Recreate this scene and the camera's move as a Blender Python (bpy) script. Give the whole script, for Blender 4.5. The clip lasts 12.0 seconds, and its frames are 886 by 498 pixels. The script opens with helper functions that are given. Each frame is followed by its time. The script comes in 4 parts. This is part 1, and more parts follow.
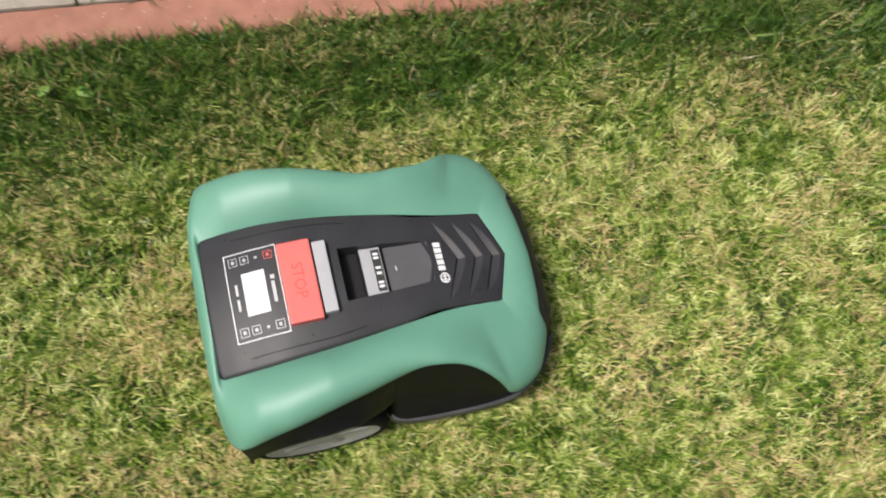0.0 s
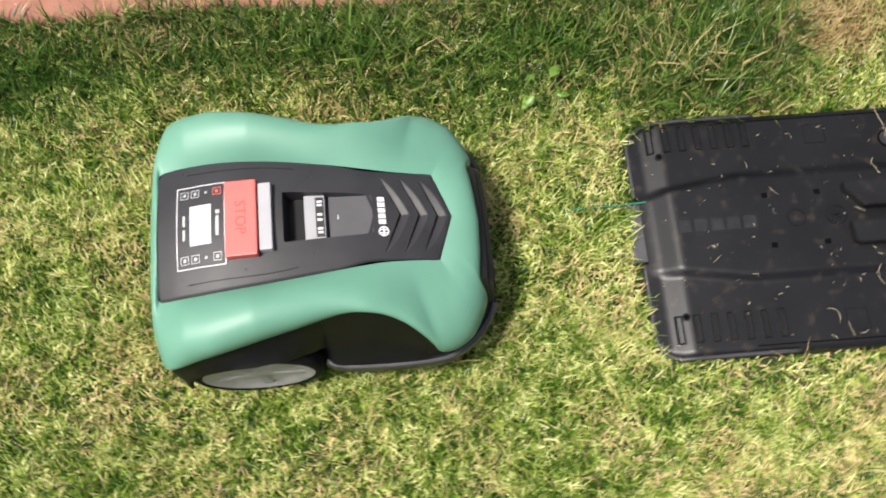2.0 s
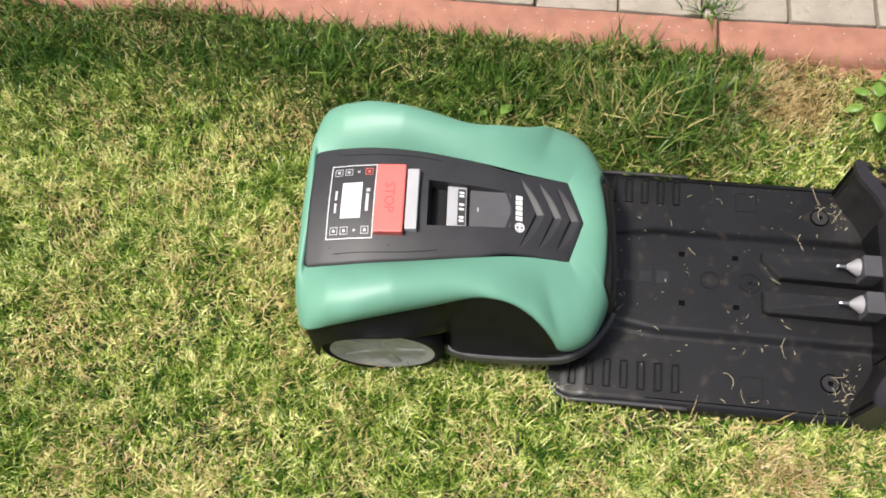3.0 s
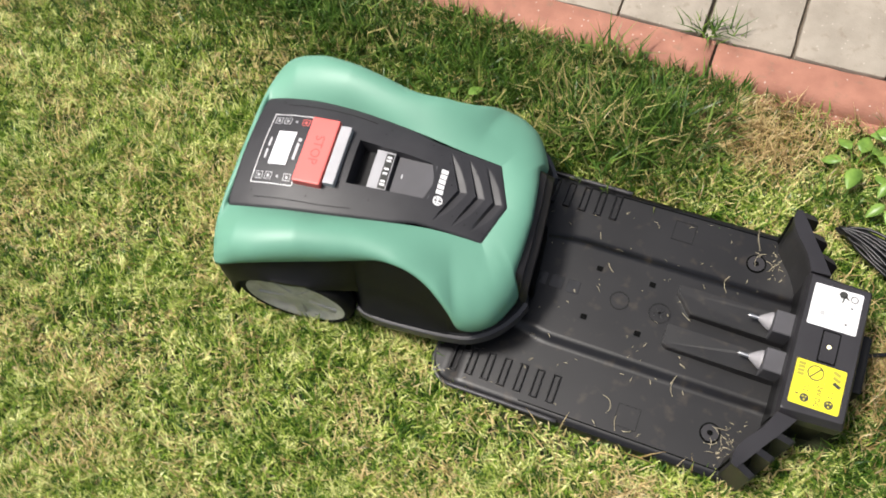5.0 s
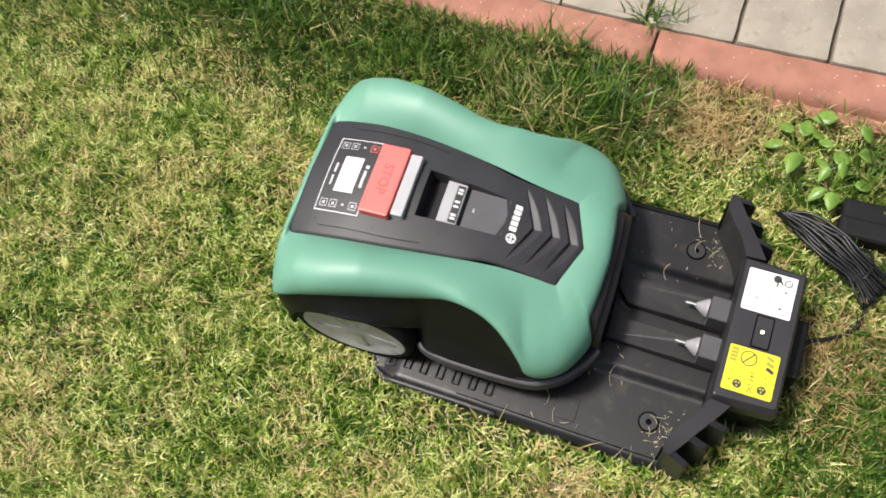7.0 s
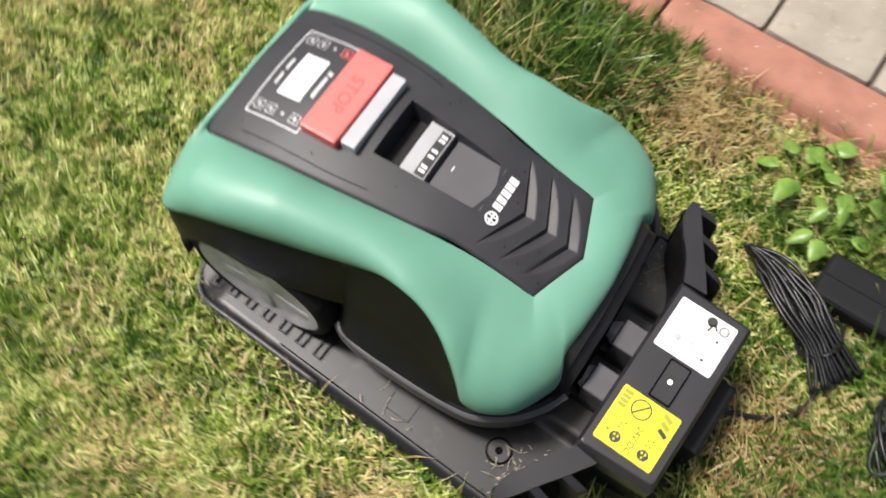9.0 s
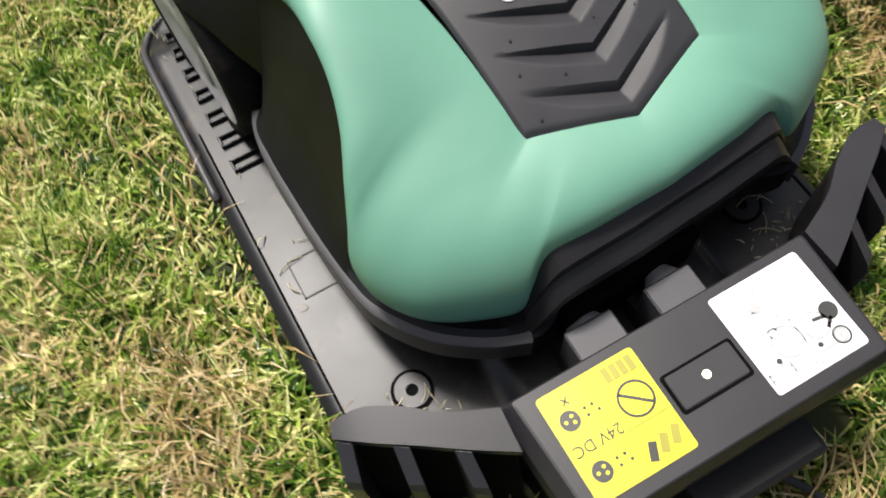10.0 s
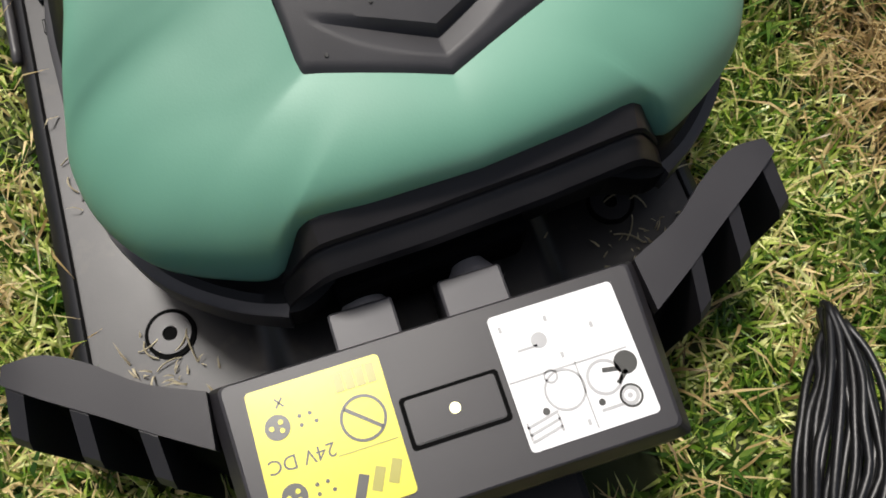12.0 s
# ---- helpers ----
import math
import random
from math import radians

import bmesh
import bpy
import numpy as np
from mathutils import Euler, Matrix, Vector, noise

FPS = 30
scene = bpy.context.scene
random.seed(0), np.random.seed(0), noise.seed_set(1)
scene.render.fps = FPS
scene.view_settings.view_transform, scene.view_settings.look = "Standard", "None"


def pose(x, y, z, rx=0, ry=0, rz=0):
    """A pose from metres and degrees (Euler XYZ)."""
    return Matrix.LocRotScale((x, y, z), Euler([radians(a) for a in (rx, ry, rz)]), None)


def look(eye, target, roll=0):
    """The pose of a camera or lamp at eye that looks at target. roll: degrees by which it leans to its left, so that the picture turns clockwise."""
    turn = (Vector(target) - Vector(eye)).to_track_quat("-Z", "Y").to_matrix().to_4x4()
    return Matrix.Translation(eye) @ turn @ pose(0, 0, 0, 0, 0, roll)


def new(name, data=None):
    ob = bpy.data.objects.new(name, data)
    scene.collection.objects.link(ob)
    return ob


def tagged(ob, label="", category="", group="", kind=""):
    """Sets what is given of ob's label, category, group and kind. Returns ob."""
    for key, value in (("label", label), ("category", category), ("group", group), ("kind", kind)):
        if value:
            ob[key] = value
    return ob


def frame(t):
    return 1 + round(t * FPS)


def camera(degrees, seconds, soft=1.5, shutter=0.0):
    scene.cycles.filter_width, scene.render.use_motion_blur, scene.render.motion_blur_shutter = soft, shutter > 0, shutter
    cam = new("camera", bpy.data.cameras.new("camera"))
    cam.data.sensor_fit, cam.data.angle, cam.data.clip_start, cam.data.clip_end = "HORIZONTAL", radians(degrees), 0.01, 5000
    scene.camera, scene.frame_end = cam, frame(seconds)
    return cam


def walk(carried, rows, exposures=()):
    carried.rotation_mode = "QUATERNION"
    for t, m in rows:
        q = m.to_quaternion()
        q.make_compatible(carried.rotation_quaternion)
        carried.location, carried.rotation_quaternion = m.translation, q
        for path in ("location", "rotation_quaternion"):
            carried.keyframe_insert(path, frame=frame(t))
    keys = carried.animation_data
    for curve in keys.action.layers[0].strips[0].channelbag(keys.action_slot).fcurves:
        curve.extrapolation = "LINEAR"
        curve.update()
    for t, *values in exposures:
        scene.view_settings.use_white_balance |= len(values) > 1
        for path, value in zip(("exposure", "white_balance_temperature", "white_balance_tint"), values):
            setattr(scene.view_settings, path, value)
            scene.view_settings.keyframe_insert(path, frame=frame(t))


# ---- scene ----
cam = camera(55.1, 12.0, soft=1.7, shutter=0.4)
PATH = [
    (0, (-1.089, -0.348, 1.203), (-0.812, 0.282, -0.674), 13.80),
    (0.5, (-0.884, -0.378, 1.199), (-0.623, 0.206, -0.696), 14.40),
    (1, (-0.58, -0.464, 1.222), (-0.416, 0.229, -0.647), 3.90),
    (1.5, (-0.392, -0.46, 1.216), (-0.307, 0.264, -0.646), -0.20),
    (2, (-0.21, -0.41, 1.217), (-0.188, 0.246, -0.673), -2.40),
    (2.5, (-0.055, -0.484, 1.221), (-0.18, 0.277, -0.624), -4.40),
    (3, (0.055, -0.487, 1.242), (-0.14, 0.289, -0.591), -8.30),
    (3.5, (0.099, -0.472, 1.246), (-0.138, 0.344, -0.565), -8.90),
    (5.3, (0.406, -0.43, 1.194), (-0.1, 0.221, -0.628), -15.50),
    (5.5, (0.415, -0.46, 1.18), (-0.092, 0.22, -0.631), -13.30),
    (6, (0.412, -0.457, 1.181), (-0.093, 0.246, -0.622), -11.70),
    (6.5, (0.465, -0.448, 1.174), (-0.042, 0.27, -0.623), -15.10),
    (6.7, (0.464, -0.42, 1.19), (-0.042, 0.244, -0.627), -17.90),
    (8.3, (0.501, -0.378, 1.184), (0.06, 0.326, -0.636), -14.50),
    (8.5, (0.514, -0.359, 1.129), (0.096, 0.346, -0.695), -11.70),
    (8.6, (0.5, -0.351, 1.096), (0.113, 0.337, -0.741), -7.80),
    (9, (0.558, -0.279, 0.918), (0.064, 0.334, -0.921), -2.80),
    (9.4, (0.602, -0.218, 0.728), (-0.097, 0.13, -1.114), -14.50),
    (9.5, (0.62, -0.215, 0.685), (-0.121, 0.108, -1.145), -15.30),
    (9.9, (0.648, -0.164, 0.578), (-0.121, 0.128, -1.245), -11.10),
    (10, (0.663, -0.159, 0.559), (-0.151, 0.161, -1.239), -8.70),
    (10.5, (0.653, -0.097, 0.512), (-0.098, 0.151, -1.325), -4.10),
    (11, (0.649, -0.052, 0.487), (-0.034, 0.098, -1.387), -4.70),
    (11.5, (0.653, -0.029, 0.487), (0.019, 0.161, -1.4), -0.40),
    (12, (0.65, -0.023, 0.488), (0.03, 0.187, -1.402), 1.00),
]
walk(cam, [(t, look(e, g, r)) for t, e, g, r in PATH],
     exposures=[(0.0, 0.08), (0.8, 0.30), (2.0, 0.48), (2.6, 0.58), (3.5, 0.42), (5.5, 0.50), (6.5, 0.46), (8.5, 0.35), (9.0, 0.50), (9.5, 0.52), (10.0, 0.54), (10.5, 0.48), (11.0, 0.40), (11.4, 0.20), (12.0, 0.08)])

# ---- world and sun ----
SUN_DIR = Vector((-0.43, -0.10, 1.0)).normalized()
world = bpy.data.worlds.new("sky")
world.use_nodes = True
scene.world = world
wn = world.node_tree.nodes
sky = wn.new("ShaderNodeTexSky")
sky.sky_type, sky.sun_disc = "NISHITA", False
sky.sun_elevation = math.asin(SUN_DIR.z)
sky.sun_rotation = math.atan2(SUN_DIR.x, SUN_DIR.y)
sky.dust_density, sky.air_density = 5.0, 1.0
haze = wn.new("ShaderNodeHueSaturation")
haze.inputs["Saturation"].default_value = 0.72
world.node_tree.links.new(sky.outputs[0], haze.inputs["Color"])
world.node_tree.links.new(haze.outputs[0], wn["Background"].inputs[0])
wn["Background"].inputs[1].default_value = 0.08
sun = new("sun", bpy.data.lights.new("sun", "SUN"))
sun.data.energy, sun.data.angle, sun.data.color = 3.7, radians(10), (1.0, 0.95, 0.895)
sun.matrix_world = look(SUN_DIR * 10, (0, 0, 0))


# ---- materials ----
def material(name, colour, rough=0.5, metal=0.0, vary=0.12, scale=40.0, bump=0.1, fine=400.0, spec=0.5, second=None, dirt=0.0, chips=0.0):
    """Principled surface with two scales of variation and a fine relief."""
    m = bpy.data.materials.new(name)
    m.use_nodes = True
    n, l = m.node_tree.nodes, m.node_tree.links
    b = n["Principled BSDF"]
    co = n.new("ShaderNodeTexCoord")
    big, small = n.new("ShaderNodeTexNoise"), n.new("ShaderNodeTexNoise")
    big.inputs["Scale"].default_value, small.inputs["Scale"].default_value = scale, fine
    big.inputs["Detail"].default_value, small.inputs["Detail"].default_value = 4, 2
    for t in (big, small):
        l.new(co.outputs["Object"], t.inputs["Vector"])
    ramp = n.new("ShaderNodeValToRGB")
    c2 = second or tuple(c * (1 - vary) for c in colour)
    ramp.color_ramp.elements[0].position, ramp.color_ramp.elements[1].position = 0.35, 0.65
    ramp.color_ramp.elements[0].color, ramp.color_ramp.elements[1].color = (*c2, 1), (*colour, 1)
    l.new(big.outputs["Fac"], ramp.inputs[0])
    last = ramp.outputs[0]
    if dirt:
        spots, cut, mix = n.new("ShaderNodeTexNoise"), n.new("ShaderNodeMapRange"), n.new("ShaderNodeMix")
        spots.inputs["Scale"].default_value, spots.inputs["Detail"].default_value = 55, 6
        cut.inputs["From Min"].default_value, cut.inputs["From Max"].default_value = 0.58, 0.72
        cut.inputs["To Max"].default_value = dirt
        mix.data_type = "RGBA"
        mix.inputs["B"].default_value = (0.17, 0.13, 0.085, 1)
        l.new(co.outputs["Object"], spots.inputs["Vector"])
        l.new(spots.outputs["Fac"], cut.inputs["Value"])
        l.new(cut.outputs[0], mix.inputs["Factor"])
        l.new(last, mix.inputs["A"])
        last = mix.outputs["Result"]
    if chips:
        cells, cut, mix = n.new("ShaderNodeTexVoronoi"), n.new("ShaderNodeMapRange"), n.new("ShaderNodeMix")
        cells.inputs["Scale"].default_value = 70
        cut.inputs["From Min"].default_value, cut.inputs["From Max"].default_value = 0.13, 0.07
        cut.inputs["To Max"].default_value = chips
        mix.data_type = "RGBA"
        mix.inputs["B"].default_value = (0.62, 0.55, 0.46, 1)
        l.new(co.outputs["Object"], cells.inputs["Vector"])
        l.new(cells.outputs["Distance"], cut.inputs["Value"])
        l.new(cut.outputs[0], mix.inputs["Factor"])
        l.new(last, mix.inputs["A"])
        last = mix.outputs["Result"]
    l.new(last, b.inputs["Base Color"])
    rr = n.new("ShaderNodeMapRange")
    rr.inputs["To Min"].default_value, rr.inputs["To Max"].default_value = rough * 0.85, min(1, rough * 1.15)
    l.new(big.outputs["Fac"], rr.inputs["Value"])
    l.new(rr.outputs[0], b.inputs["Roughness"])
    b.inputs["Metallic"].default_value = metal
    b.inputs["Specular IOR Level"].default_value = spec
    bp = n.new("ShaderNodeBump")
    bp.inputs["Strength"].default_value, bp.inputs["Distance"].default_value = bump, 0.001
    l.new(small.outputs["Fac"], bp.inputs["Height"])
    l.new(bp.outputs[0], b.inputs["Normal"])
    return m


def blade_material(name, greens, straw, amount, patch=3.0):
    """Leaf surface: every blade its own shade, with drier patches over the lawn, light passing through."""
    m = bpy.data.materials.new(name)
    m.use_nodes = True
    n, l = m.node_tree.nodes, m.node_tree.links
    b, out = n["Principled BSDF"], n["Material Output"]
    geo, co, noise_t = n.new("ShaderNodeNewGeometry"), n.new("ShaderNodeTexCoord"), n.new("ShaderNodeTexNoise")
    noise_t.inputs["Scale"].default_value, noise_t.inputs["Detail"].default_value = patch, 5
    l.new(co.outputs["Object"], noise_t.inputs["Vector"])
    ramp = n.new("ShaderNodeValToRGB")
    ramp.color_ramp.elements[0].color, ramp.color_ramp.elements[1].color = (*greens[0], 1), (*greens[-1], 1)
    for i, c in enumerate(greens[1:-1]):
        ramp.color_ramp.elements.new((i + 1) / (len(greens) - 1)).color = (*c, 1)
    clump, blend = n.new("ShaderNodeTexNoise"), n.new("ShaderNodeMath")
    clump.inputs["Scale"].default_value, clump.inputs["Detail"].default_value = 36, 3
    l.new(co.outputs["Object"], clump.inputs["Vector"])
    blend.operation = "MULTIPLY_ADD"
    blend.inputs[1].default_value = 2.0
    l.new(clump.outputs["Fac"], blend.inputs[0])
    shift = n.new("ShaderNodeMath")
    shift.operation = "SUBTRACT"
    shift.inputs[1].default_value = 1.02
    l.new(geo.outputs["Random Per Island"], shift.inputs[0])
    l.new(shift.outputs[0], blend.inputs[2])
    l.new(blend.outputs[0], ramp.inputs[0])
    wn2 = n.new("ShaderNodeTexWhiteNoise")
    wn2.noise_dimensions = "1D"
    l.new(geo.outputs["Random Per Island"], wn2.inputs["W"])
    add, cut, mix = n.new("ShaderNodeMath"), n.new("ShaderNodeMapRange"), n.new("ShaderNodeMix")
    add.operation = "MULTIPLY_ADD"
    add.inputs[1].default_value = 1.9
    l.new(noise_t.outputs["Fac"], add.inputs[0])
    l.new(wn2.outputs["Value"], add.inputs[2])
    cut.inputs["From Min"].default_value, cut.inputs["From Max"].default_value = 1.86 - amount, 1.98 - amount
    l.new(add.outputs[0], cut.inputs["Value"])
    mix.data_type = "RGBA"
    mix.inputs["B"].default_value = (*straw, 1)
    l.new(cut.outputs[0], mix.inputs["Factor"])
    l.new(ramp.outputs[0], mix.inputs["A"])
    l.new(mix.outputs["Result"], b.inputs["Base Color"])
    b.inputs["Roughness"].default_value = 0.36
    b.inputs["Specular IOR Level"].default_value = 0.5
    tr, ms = n.new("ShaderNodeBsdfTranslucent"), n.new("ShaderNodeMixShader")
    ms.inputs[0].default_value = 0.22
    l.new(mix.outputs["Result"], tr.inputs[0])
    l.new(b.outputs[0], ms.inputs[1])
    l.new(tr.outputs[0], ms.inputs[2])
    l.new(ms.outputs[0], out.inputs["Surface"])
    return m


GREEN = material("green_plastic", (0.132, 0.330, 0.232), 0.56, spec=0.9, vary=0.06, scale=14, bump=0.05, fine=900)
PANEL = material("charcoal_plastic", (0.031, 0.030, 0.033), 0.5, vary=0.2, scale=30, bump=0.12, fine=2200)
POCKET = material("grey_plastic", (0.070, 0.068, 0.075), 0.5, vary=0.12, scale=30, bump=0.05, fine=1400)
BLACK = material("black_plastic", (0.0045, 0.0045, 0.005), 0.5, spec=0.3, vary=0.3, scale=30, bump=0.06, fine=2000)
DOCK = material("dock_plastic", (0.0055, 0.0052, 0.0062), 0.42, spec=0.5, vary=0.25, scale=16, bump=0.05, fine=1500, dirt=0.13)
HEAD = material("head_plastic", (0.0250, 0.0235, 0.0265), 0.42, spec=0.45, vary=0.12, scale=25, bump=0.06, fine=2200)
HUB = material("grey_hub_plastic", (0.47, 0.46, 0.45), 0.5, vary=0.3, scale=40, bump=0.3, dirt=0.3)
RUBBER = material("tyre_rubber", (0.009, 0.009, 0.009), 0.85, vary=0.3, spec=0.2, dirt=0.12)
BUMPER = material("bumper_plastic", (0.0200, 0.0180, 0.0185), 0.45, spec=0.4, vary=0.2, scale=30, bump=0.06, fine=2000)
# Paler than the chassis black: the rim's lit top is put into the colour.
LIP = material("lip_plastic", (0.055, 0.053, 0.056), 0.42, spec=0.5, vary=0.2, scale=30, bump=0.06, fine=2000)
# Near black: paints shade into uncut holes and gaps, also colours plain trim.
SHADE_AND_TRIM = material("shade_and_trim_black", (0.003, 0.003, 0.003), 0.9, vary=0.3, spec=0.1)
RED = material("red_button", (0.76, 0.15, 0.13), 0.45, vary=0.05, bump=0.1)
REDTEXT = material("dark_red_letters", (0.62, 0.085, 0.075), 0.5, vary=0.05)
SILVER = material("silver_grey_plastic", (0.42, 0.415, 0.43), 0.45, vary=0.06)
WHITE = material("white_print", (0.80, 0.80, 0.80), 0.5, vary=0.04)
LCD = material("blank_display", (0.78, 0.79, 0.80), 0.25, vary=0.04, bump=0.02)
YELLOW = material("yellow_label", (0.76, 0.68, 0.03), 0.32, spec=0.65, vary=0.05, bump=0.02)
INK = material("label_ink", (0.045, 0.045, 0.04), 0.32, spec=0.65, bump=0.02)
FADED = material("faded_ink", (0.45, 0.45, 0.45), 0.6)
OLIVE = material("olive_ink", (0.36, 0.33, 0.04), 0.32, spec=0.65, bump=0.02)
LINES = material("panel_print", (0.55, 0.55, 0.56), 0.5)
METAL = material("contact_metal", (0.75, 0.75, 0.74), 0.3, metal=1.0)
CONE = material("contact_cone_plastic", (0.30, 0.29, 0.30), 0.5)
TERRACOTTA = material("terracotta_edging", (0.375, 0.172, 0.118), 0.85, scale=26, bump=0.9, fine=260, second=(0.29, 0.128, 0.086), dirt=0.4, chips=0.6)
# Low roughness, so the name bars catch glare.
NAME = material("glossy_lettering_plastic", (0.03, 0.03, 0.032), 0.22, vary=0.3)
CLIP = material("pale_clippings", (0.48, 0.42, 0.28), 0.8, vary=0.4, scale=90)
PAVER = material("grey_paver", (0.335, 0.295, 0.240), 0.9, scale=22, bump=0.8, fine=300, second=(0.265, 0.232, 0.186), dirt=0.45, chips=0.35)
SAND = material("joint_sand", (0.13, 0.105, 0.075), 0.95, scale=60, bump=1.0, fine=200)
SOIL = material("lawn_soil", (0.040, 0.042, 0.015), 0.95, scale=9, bump=1.0, fine=90, second=(0.022, 0.036, 0.009))
CABLE = material("black_cable", (0.006, 0.006, 0.007), 0.42, vary=0.2)
CASE = material("matt_black_case", (0.008, 0.008, 0.009), 0.7, spec=0.25, vary=0.2, bump=0.2, fine=1500)
LEAF = blade_material("weed_leaf", [(0.10, 0.20, 0.032), (0.19, 0.33, 0.055), (0.32, 0.47, 0.10)], (0.38, 0.44, 0.11), 0.0)
GRASS = blade_material("lawn_blades", [(0.028, 0.082, 0.006), (0.130, 0.245, 0.020), (0.42, 0.51, 0.095), (0.88, 0.88, 0.40)], (0.76, 0.60, 0.30), 0.10, patch=7.0)
TALL = blade_material("tall_blades", [(0.026, 0.070, 0.008), (0.068, 0.145, 0.019), (0.20, 0.29, 0.055)], (0.50, 0.41, 0.18), 0.0)
DRY = blade_material("dry_blades", [(0.20, 0.13, 0.045), (0.46, 0.33, 0.14), (0.60, 0.47, 0.23)], (0.62, 0.50, 0.27), 0.0)


# ---- mesh helpers ----
def link(name, bm, mat, parent=None, label="", smooth=False):
    me = bpy.data.meshes.new(name)
    bmesh.ops.recalc_face_normals(bm, faces=bm.faces)
    bm.to_mesh(me)
    bm.free()
    me.materials.append(mat)
    if smooth:
        me.shade_smooth()
    ob = new(name, me)
    ob.parent = parent
    return tagged(ob, label)


def part(name, bm, mat, parent, label="", smooth=False):
    """One mesh object under a thing or under a part."""
    return link(name, bm, mat, parent, label, smooth)


def empty(name, m, label, category, group=""):
    ob = new(name)
    ob.empty_display_size = 0.05
    ob.matrix_world = m
    return tagged(ob, label, category, group)


def box(x0, x1, y0, y1, z0, z1, bevel=0.0, seg=2, bm=None):
    """A box between two corners, with rounded edges."""
    bm = bm or bmesh.new()
    r = bmesh.ops.create_cube(bm, size=1)
    for v in r["verts"]:
        v.co = ((x0 + x1) / 2 + v.co.x * (x1 - x0), (y0 + y1) / 2 + v.co.y * (y1 - y0), (z0 + z1) / 2 + v.co.z * (z1 - z0))
    if bevel:
        es = {e for v in r["verts"] for e in v.link_edges}
        bmesh.ops.bevel(bm, geom=list(es), offset=bevel, segments=seg, affect="EDGES", profile=0.6)
    return bm


def disc(r0, r1, z0, z1, n=32, bm=None, at=(0, 0)):
    """A ring, or with r0 = 0 a flat cylinder, round z."""
    bm = bm or bmesh.new()
    rings = []
    for r, z in ((r1, z0), (r1, z1), (r0, z1), (r0, z0)):
        rings.append([bm.verts.new((at[0] + r * math.cos(2 * math.pi * i / n), at[1] + r * math.sin(2 * math.pi * i / n), z)) for i in range(n)] if r > 1e-6 else None)
    for a, b in ((0, 1), (1, 2), (2, 3), (3, 0)):
        A, B = rings[a], rings[b]
        if A and B:
            for i in range(n):
                bm.faces.new((A[i], A[(i + 1) % n], B[(i + 1) % n], B[i]))
    if r0 <= 1e-6:
        bm.faces.new(rings[1])
        bm.faces.new(list(reversed(rings[0])))
    return bm


def lathe(profile, n=40, bm=None):
    """A solid of revolution round z from (radius, z) pairs."""
    bm = bm or bmesh.new()
    rows = [[bm.verts.new((r * math.cos(2 * math.pi * i / n), r * math.sin(2 * math.pi * i / n), z)) for i in range(n)] for r, z in profile]
    for A, B in zip(rows, rows[1:]):
        for i in range(n):
            bm.faces.new((A[i], A[(i + 1) % n], B[(i + 1) % n], B[i]))
    return bm


def prism(outline, z0, z1, bm=None, bevel=0.0):
    """An outline of (x, y) drawn up from z0 to z1; z may be a function of x, y."""
    bm = bm or bmesh.new()
    f0 = z0 if callable(z0) else lambda x, y: z0
    f1 = z1 if callable(z1) else lambda x, y: z1
    lo = [bm.verts.new((x, y, f0(x, y))) for x, y in outline]
    hi = [bm.verts.new((x, y, f1(x, y))) for x, y in outline]
    n = len(outline)
    top = bm.faces.new(hi)
    bm.faces.new(list(reversed(lo)))
    for i in range(n):
        bm.faces.new((lo[i], lo[(i + 1) % n], hi[(i + 1) % n], hi[i]))
    if bevel:
        bmesh.ops.bevel(bm, geom=list(top.edges), offset=bevel, segments=2, affect="EDGES")
    return bm


def spline(points, n):
    """n points on a smooth curve through the given ones."""
    p = np.array(points, float)
    d = np.r_[0, np.cumsum(np.maximum(np.linalg.norm(np.diff(p, axis=0), axis=1), 1e-6) ** 0.5)]
    m = np.gradient(p, d, axis=0)
    out = []
    for u in np.linspace(0, d[-1], n):
        i = min(np.searchsorted(d, u, side="right") - 1, len(d) - 2)
        h = d[i + 1] - d[i]
        s = (u - d[i]) / h
        out.append((2 * s**3 - 3 * s**2 + 1) * p[i] + (s**3 - 2 * s**2 + s) * h * m[i] + (3 * s**2 - 2 * s**3) * p[i + 1] + (s**3 - s**2) * h * m[i + 1])
    return np.array(out)


def tube(points, radius, sides=8, bm=None, samples=0):
    """A round cord along points."""
    bm = bm or bmesh.new()
    p = [Vector(q) for q in (spline(points, samples) if samples else points)]
    rows = []
    for i, q in enumerate(p):
        t = (p[min(i + 1, len(p) - 1)] - p[max(i - 1, 0)]).normalized()
        a = t.cross(Vector((0.31, 0.2, 0.93))).normalized()
        b = t.cross(a)
        rows.append([bm.verts.new(q + radius * (math.cos(2 * math.pi * k / sides) * a + math.sin(2 * math.pi * k / sides) * b)) for k in range(sides)])
    for A, B in zip(rows, rows[1:]):
        for k in range(sides):
            bm.faces.new((A[k], A[(k + 1) % sides], B[(k + 1) % sides], B[k]))
    bm.faces.new(rows[0])
    bm.faces.new(list(reversed(rows[-1])))
    return bm


def letters(text, size, m, depth=0.0006):
    """Built-in font as mesh, laid by the matrix m."""
    cu = bpy.data.curves.new("letters", "FONT")
    cu.body, cu.size, cu.extrude, cu.align_x, cu.align_y = text, size, depth, "CENTER", "CENTER"
    cu.resolution_u = 3
    ob = bpy.data.objects.new("letters", cu)
    scene.collection.objects.link(ob)
    bpy.context.view_layer.update()
    me = bpy.data.meshes.new_from_object(ob.evaluated_get(bpy.context.evaluated_depsgraph_get()))
    bm = bmesh.new()
    bm.from_mesh(me)
    bm.transform(m)
    bpy.data.objects.remove(ob)
    bpy.data.curves.remove(cu)
    bpy.data.meshes.remove(me)
    return bm


